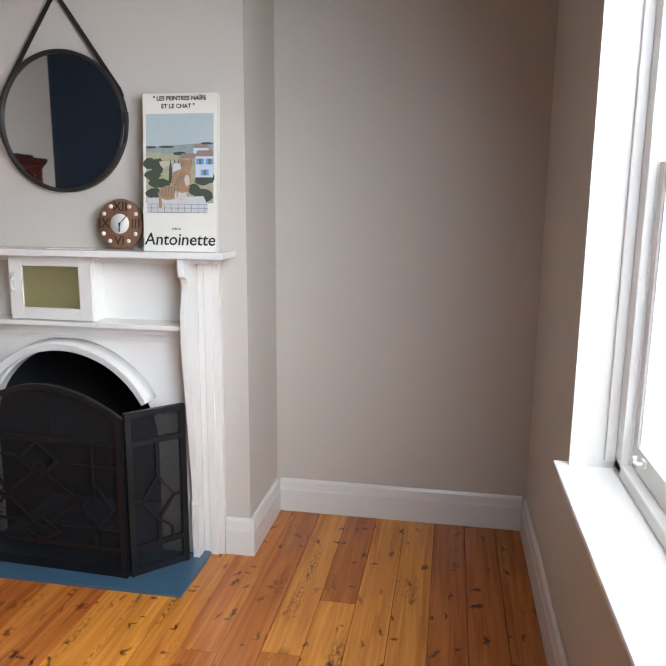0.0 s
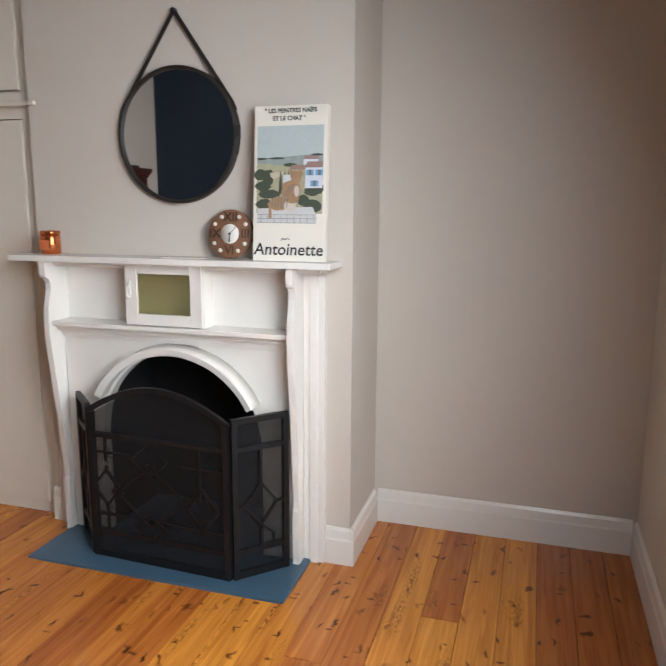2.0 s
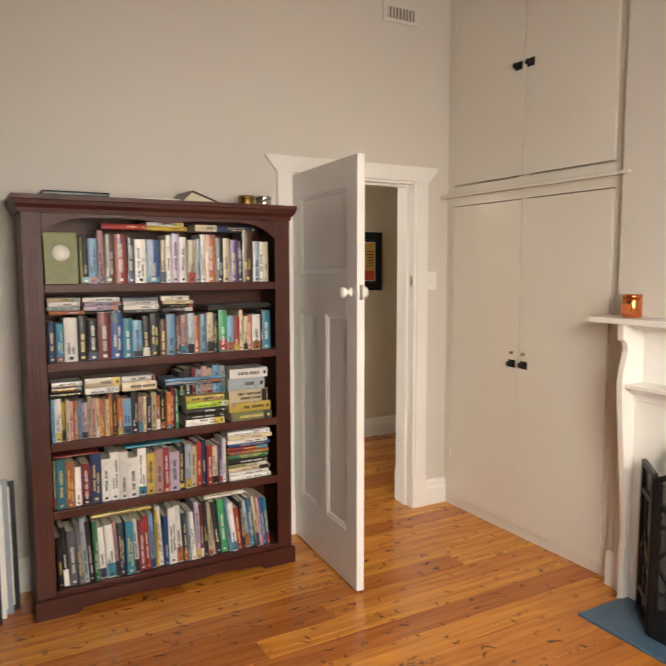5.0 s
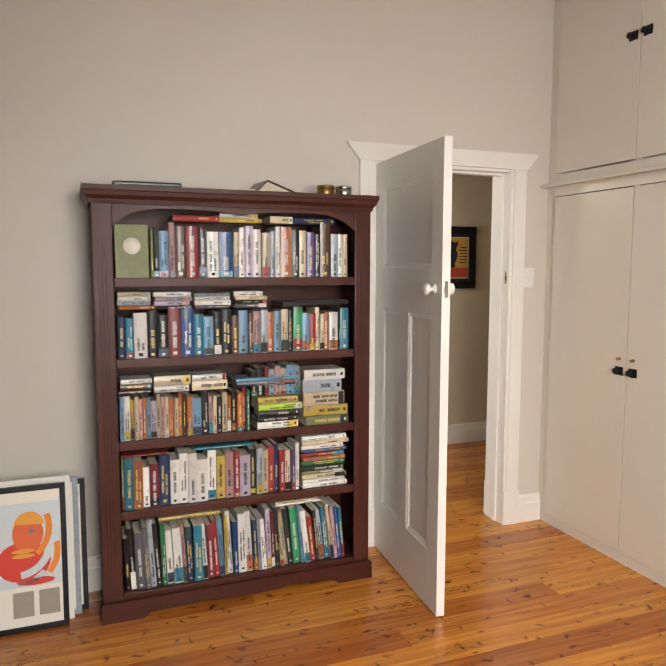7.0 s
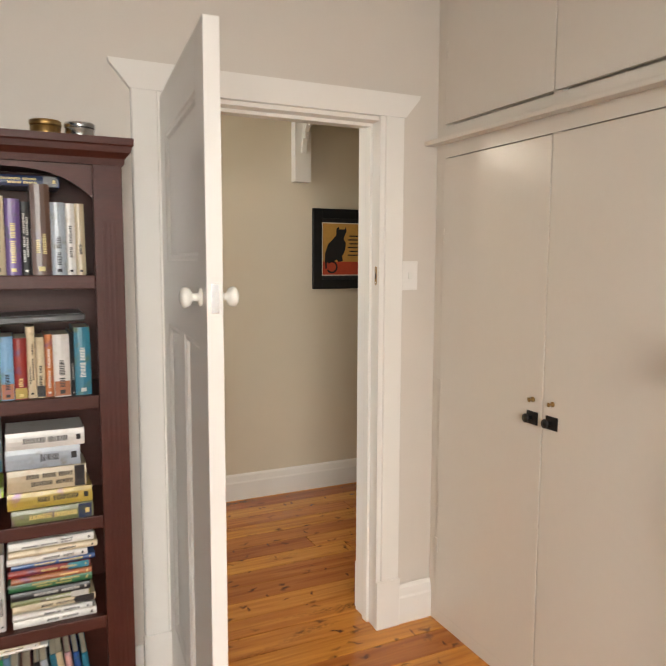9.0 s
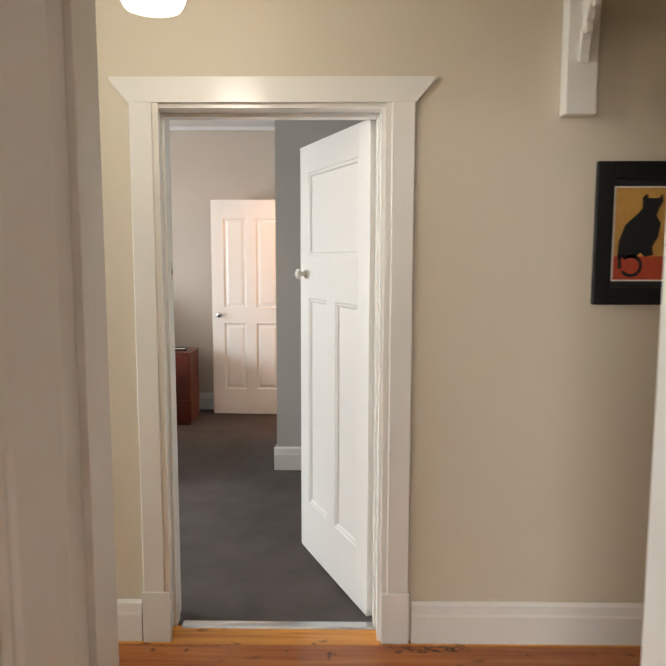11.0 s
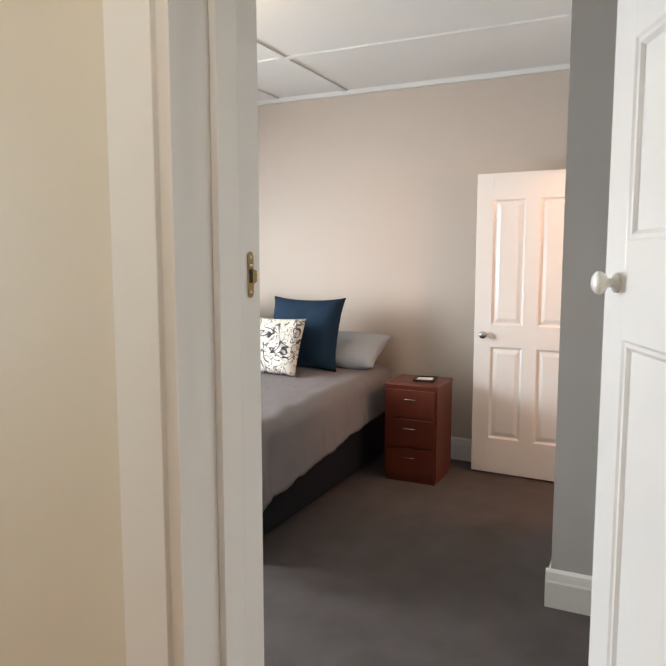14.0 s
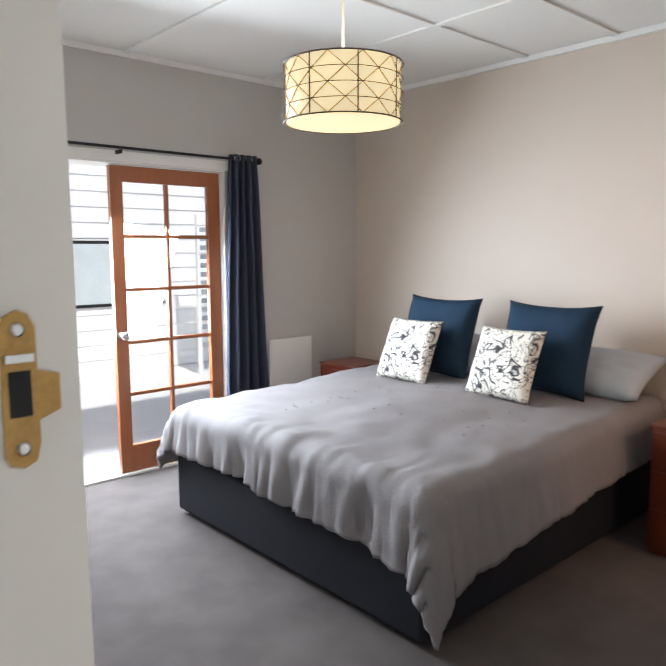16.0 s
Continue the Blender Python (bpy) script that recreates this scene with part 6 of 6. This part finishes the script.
for k in range(1, 5):
    z = gz0 + (gz1 - gz0) * k / 5
    for a, b in ((ga, (ga + gb_) / 2 - 0.012), ((ga + gb_) / 2 + 0.012, gb_)):
        part("glazing_bar", box(B(), a, FY - 0.015, z - 0.012, b, FY + 0.015, z + 0.012, 0.003), CEDAR, fd)
for k in range(5):
    for a, b in ((ga, (ga + gb_) / 2 - 0.012), ((ga + gb_) / 2 + 0.012, gb_)):
        p = part("pane", box(B(), a, FY - 0.002, gz0 + (gz1 - gz0) * k / 5 + 0.012, b, FY + 0.002, gz0 + (gz1 - gz0) * (k + 1) / 5 - 0.012), GLASS, fd)
        p.visible_shadow = False
bm = B()
lathe(bm, [(0.022, 0), (0.022, 0.004), (0.009, 0.008), (0.009, 0.03), (0.026, 0.036), (0.027, 0.05), (0, 0.058)], (X1 - 0.042, FY + 0.02, 0.95), 18, 'y')
part("knob", bm, CHROME, fd, "chrome door knob")
bm = B()
box(bm, -7.468, -3.165, 0, -7.458, -2.952, 2.078)
box(bm, -5.812, -3.165, 0, -5.802, -2.952, 2.078)
box(bm, -7.458, -3.165, 2.05, -5.812, -2.952, 2.079)
setting("french_door_frame", bm, TRIM, "white painted french door frame", "door frame")
setting("french_door_head", box(B(), -7.56, -2.948, 2.06, -5.72, -2.93, 2.125, 0.003), TRIM, "white painted head board over the french doors", "door trim")
setting("french_door_step", box(B(), -7.458, -3.17, 0.001, -5.812, -2.985, 0.018, 0.004), TRIM, "pale door threshold", "threshold")
rod = thing("curtain_rod", "thin black curtain rod with a finial", "curtain rod")
part("pole", tube(B(), [(-7.68, -2.86, 2.135), (-5.55, -2.86, 2.135)], 0.009, 12), BLACK, rod)
part("finial", lathe(B(), [(0.012, -0.0), (0.024, -0.012), (0.026, -0.025), (0.018, -0.038), (0, -0.042)], (-7.68, -2.86, 2.135), 16, 'x'), BLACK, rod)
for x in (-6.66, -7.66):
    part("bracket", box(B(), x - 0.006, -2.949, 2.10, x + 0.006, -2.852, 2.124, 0.002), BLACK, rod)
cu = thing("curtain", "slate blue eyelet curtain gathered beside the french door", "curtain")
bm = B()
n, mz = 60, 22
g = []
for k in range(mz + 1):
    z = 0.02 + (2.165 - 0.02) * k / mz
    v = 1 - k / mz
    wide = 0.20 + 0.17 * v ** 0.8
    cxx = -7.555 - 0.005 * v
    g.append([bm.verts.new((cxx + wide * (i / n - 0.5), -2.862 + (0.042 + 0.01 * v) * math.sin(i / n * 2 * math.pi * 4.0 + 0.5 * noise.noise((z * 1.2, 0, i * 0.05)) + 0.6) + 0.008 * noise.noise((i * 0.12, z * 2, 4)), z)) for i in range(n + 1)])
for k in range(mz):
    for i in range(n):
        bm.faces.new((g[k][i], g[k][i + 1], g[k + 1][i + 1], g[k + 1][i])).smooth = True
c = part("cloth", bm, CURTAINM, cu)
c.modifiers.new("thickness", 'SOLIDIFY').thickness = 0.003
for i in range(4):
    part("eyelet", lathe(B(), [(0.016, -0.004), (0.024, -0.004), (0.024, 0.004), (0.016, 0.004), (0.0162, -0.0035)], (-7.63 + i * 0.05, -2.862, 2.135), 16, 'x'), CHROME, cu)

# outside
setting("ground", box(B(), -60, -80, -0.2, 60, -3.175, -0.06), PAVE, "pale sunlit concrete paving", "ground")
hs = thing("neighbour_house", "white weatherboard house wall with a dark-framed window", "house")
for k in range(20):
    z = -0.06 + k * 0.19
    part("weatherboard", prism(B(), [(-7.02, z), (-7.0, z), (-6.985, z + 0.005), (-7.0, z + 0.19), (-7.02, z + 0.19)], 'x', -14, -2), BOARDS, hs)
wd = part("window", box(B(), -9.15, -6.985, 0.80, -7.75, -6.96, 1.62, 0.004), COVERS['k'], hs)
# opaque pane; the sky's reflection is put into its pale colour
part("pane", box(B(), -9.11, -6.96, 0.84, -7.79, -6.955, 1.58), mat("painted_pane_reflection", (0.55, 0.62, 0.64), 0.1, 0.1), wd)
lv = thing("louvre_screen", "pale slatted screen standing outside the door", "screen", pose(-9.6, -6.2, -0.06))
for k in range(14):
    part("slat", box(B(), -0.45, -0.01, 0.35 + k * 0.11, 0.45, 0.02, 0.41 + k * 0.11, 0.003), COVERS['s'], lv)
for x in (-0.47, 0.43):
    part("post", box(B(), x, -0.02, 0, x + 0.04, 0.03, 2.0, 0.003), BOARDS, lv)

# ---- floor boards, laid along y ----
def boards(parent, x0, x1, y0, y1, seed, width=0.138, hearth_cut=None):
    r = random.Random(seed)
    n = round((x1 - x0) / width)
    w = (x1 - x0) / n
    shared = {}
    for i in range(n):
        a = x0 + i * w
        cuts = [y0]
        y = y0 + r.uniform(1.2, 5.0)
        while y < y1 - 0.4:
            cuts.append(y)
            y += r.uniform(2.8, 4.8)
        cuts.append(y1)
        for p, q in zip(cuts, cuts[1:]):
            spans = [(p, q)]
            if hearth_cut and a > hearth_cut[0] - 0.002 and a + w < hearth_cut[1] + 0.002:
                spans = [(p, min(q, hearth_cut[2]))] if p < hearth_cut[2] else []
            for s, e in spans:
                if e - s < 0.006:
                    continue
                bm = B()
                g, c = 0.0009, 0.0016
                lo = [(a + g, s + g), (a + w - g, s + g), (a + w - g, e - g), (a + g, e - g)]
                hi = [(a + g + c, s + g + c), (a + w - g - c, s + g + c), (a + w - g - c, e - g - c), (a + g + c, e - g - c)]
                v0 = [bm.verts.new((*k, -0.022)) for k in lo]
                v1 = [bm.verts.new((*k, -0.0014)) for k in lo]
                v2 = [bm.verts.new((*k, r.uniform(-0.0004, 0.0))) for k in hi]
                for u, v in ((v0, v1), (v1, v2)):
                    for k in range(4):
                        bm.faces.new((u[k], u[(k + 1) % 4], v[(k + 1) % 4], v[k]))
                bm.faces.new(v2)
                part("floorboard", bm, PINE, parent)


boards(sub, -3.158, 1.03, -0.92, 2.86, 3, hearth_cut=(-1.535, -0.335, 1.845))
boards(subh, -4.80, -3.160, -2.0, 6.0, 8)
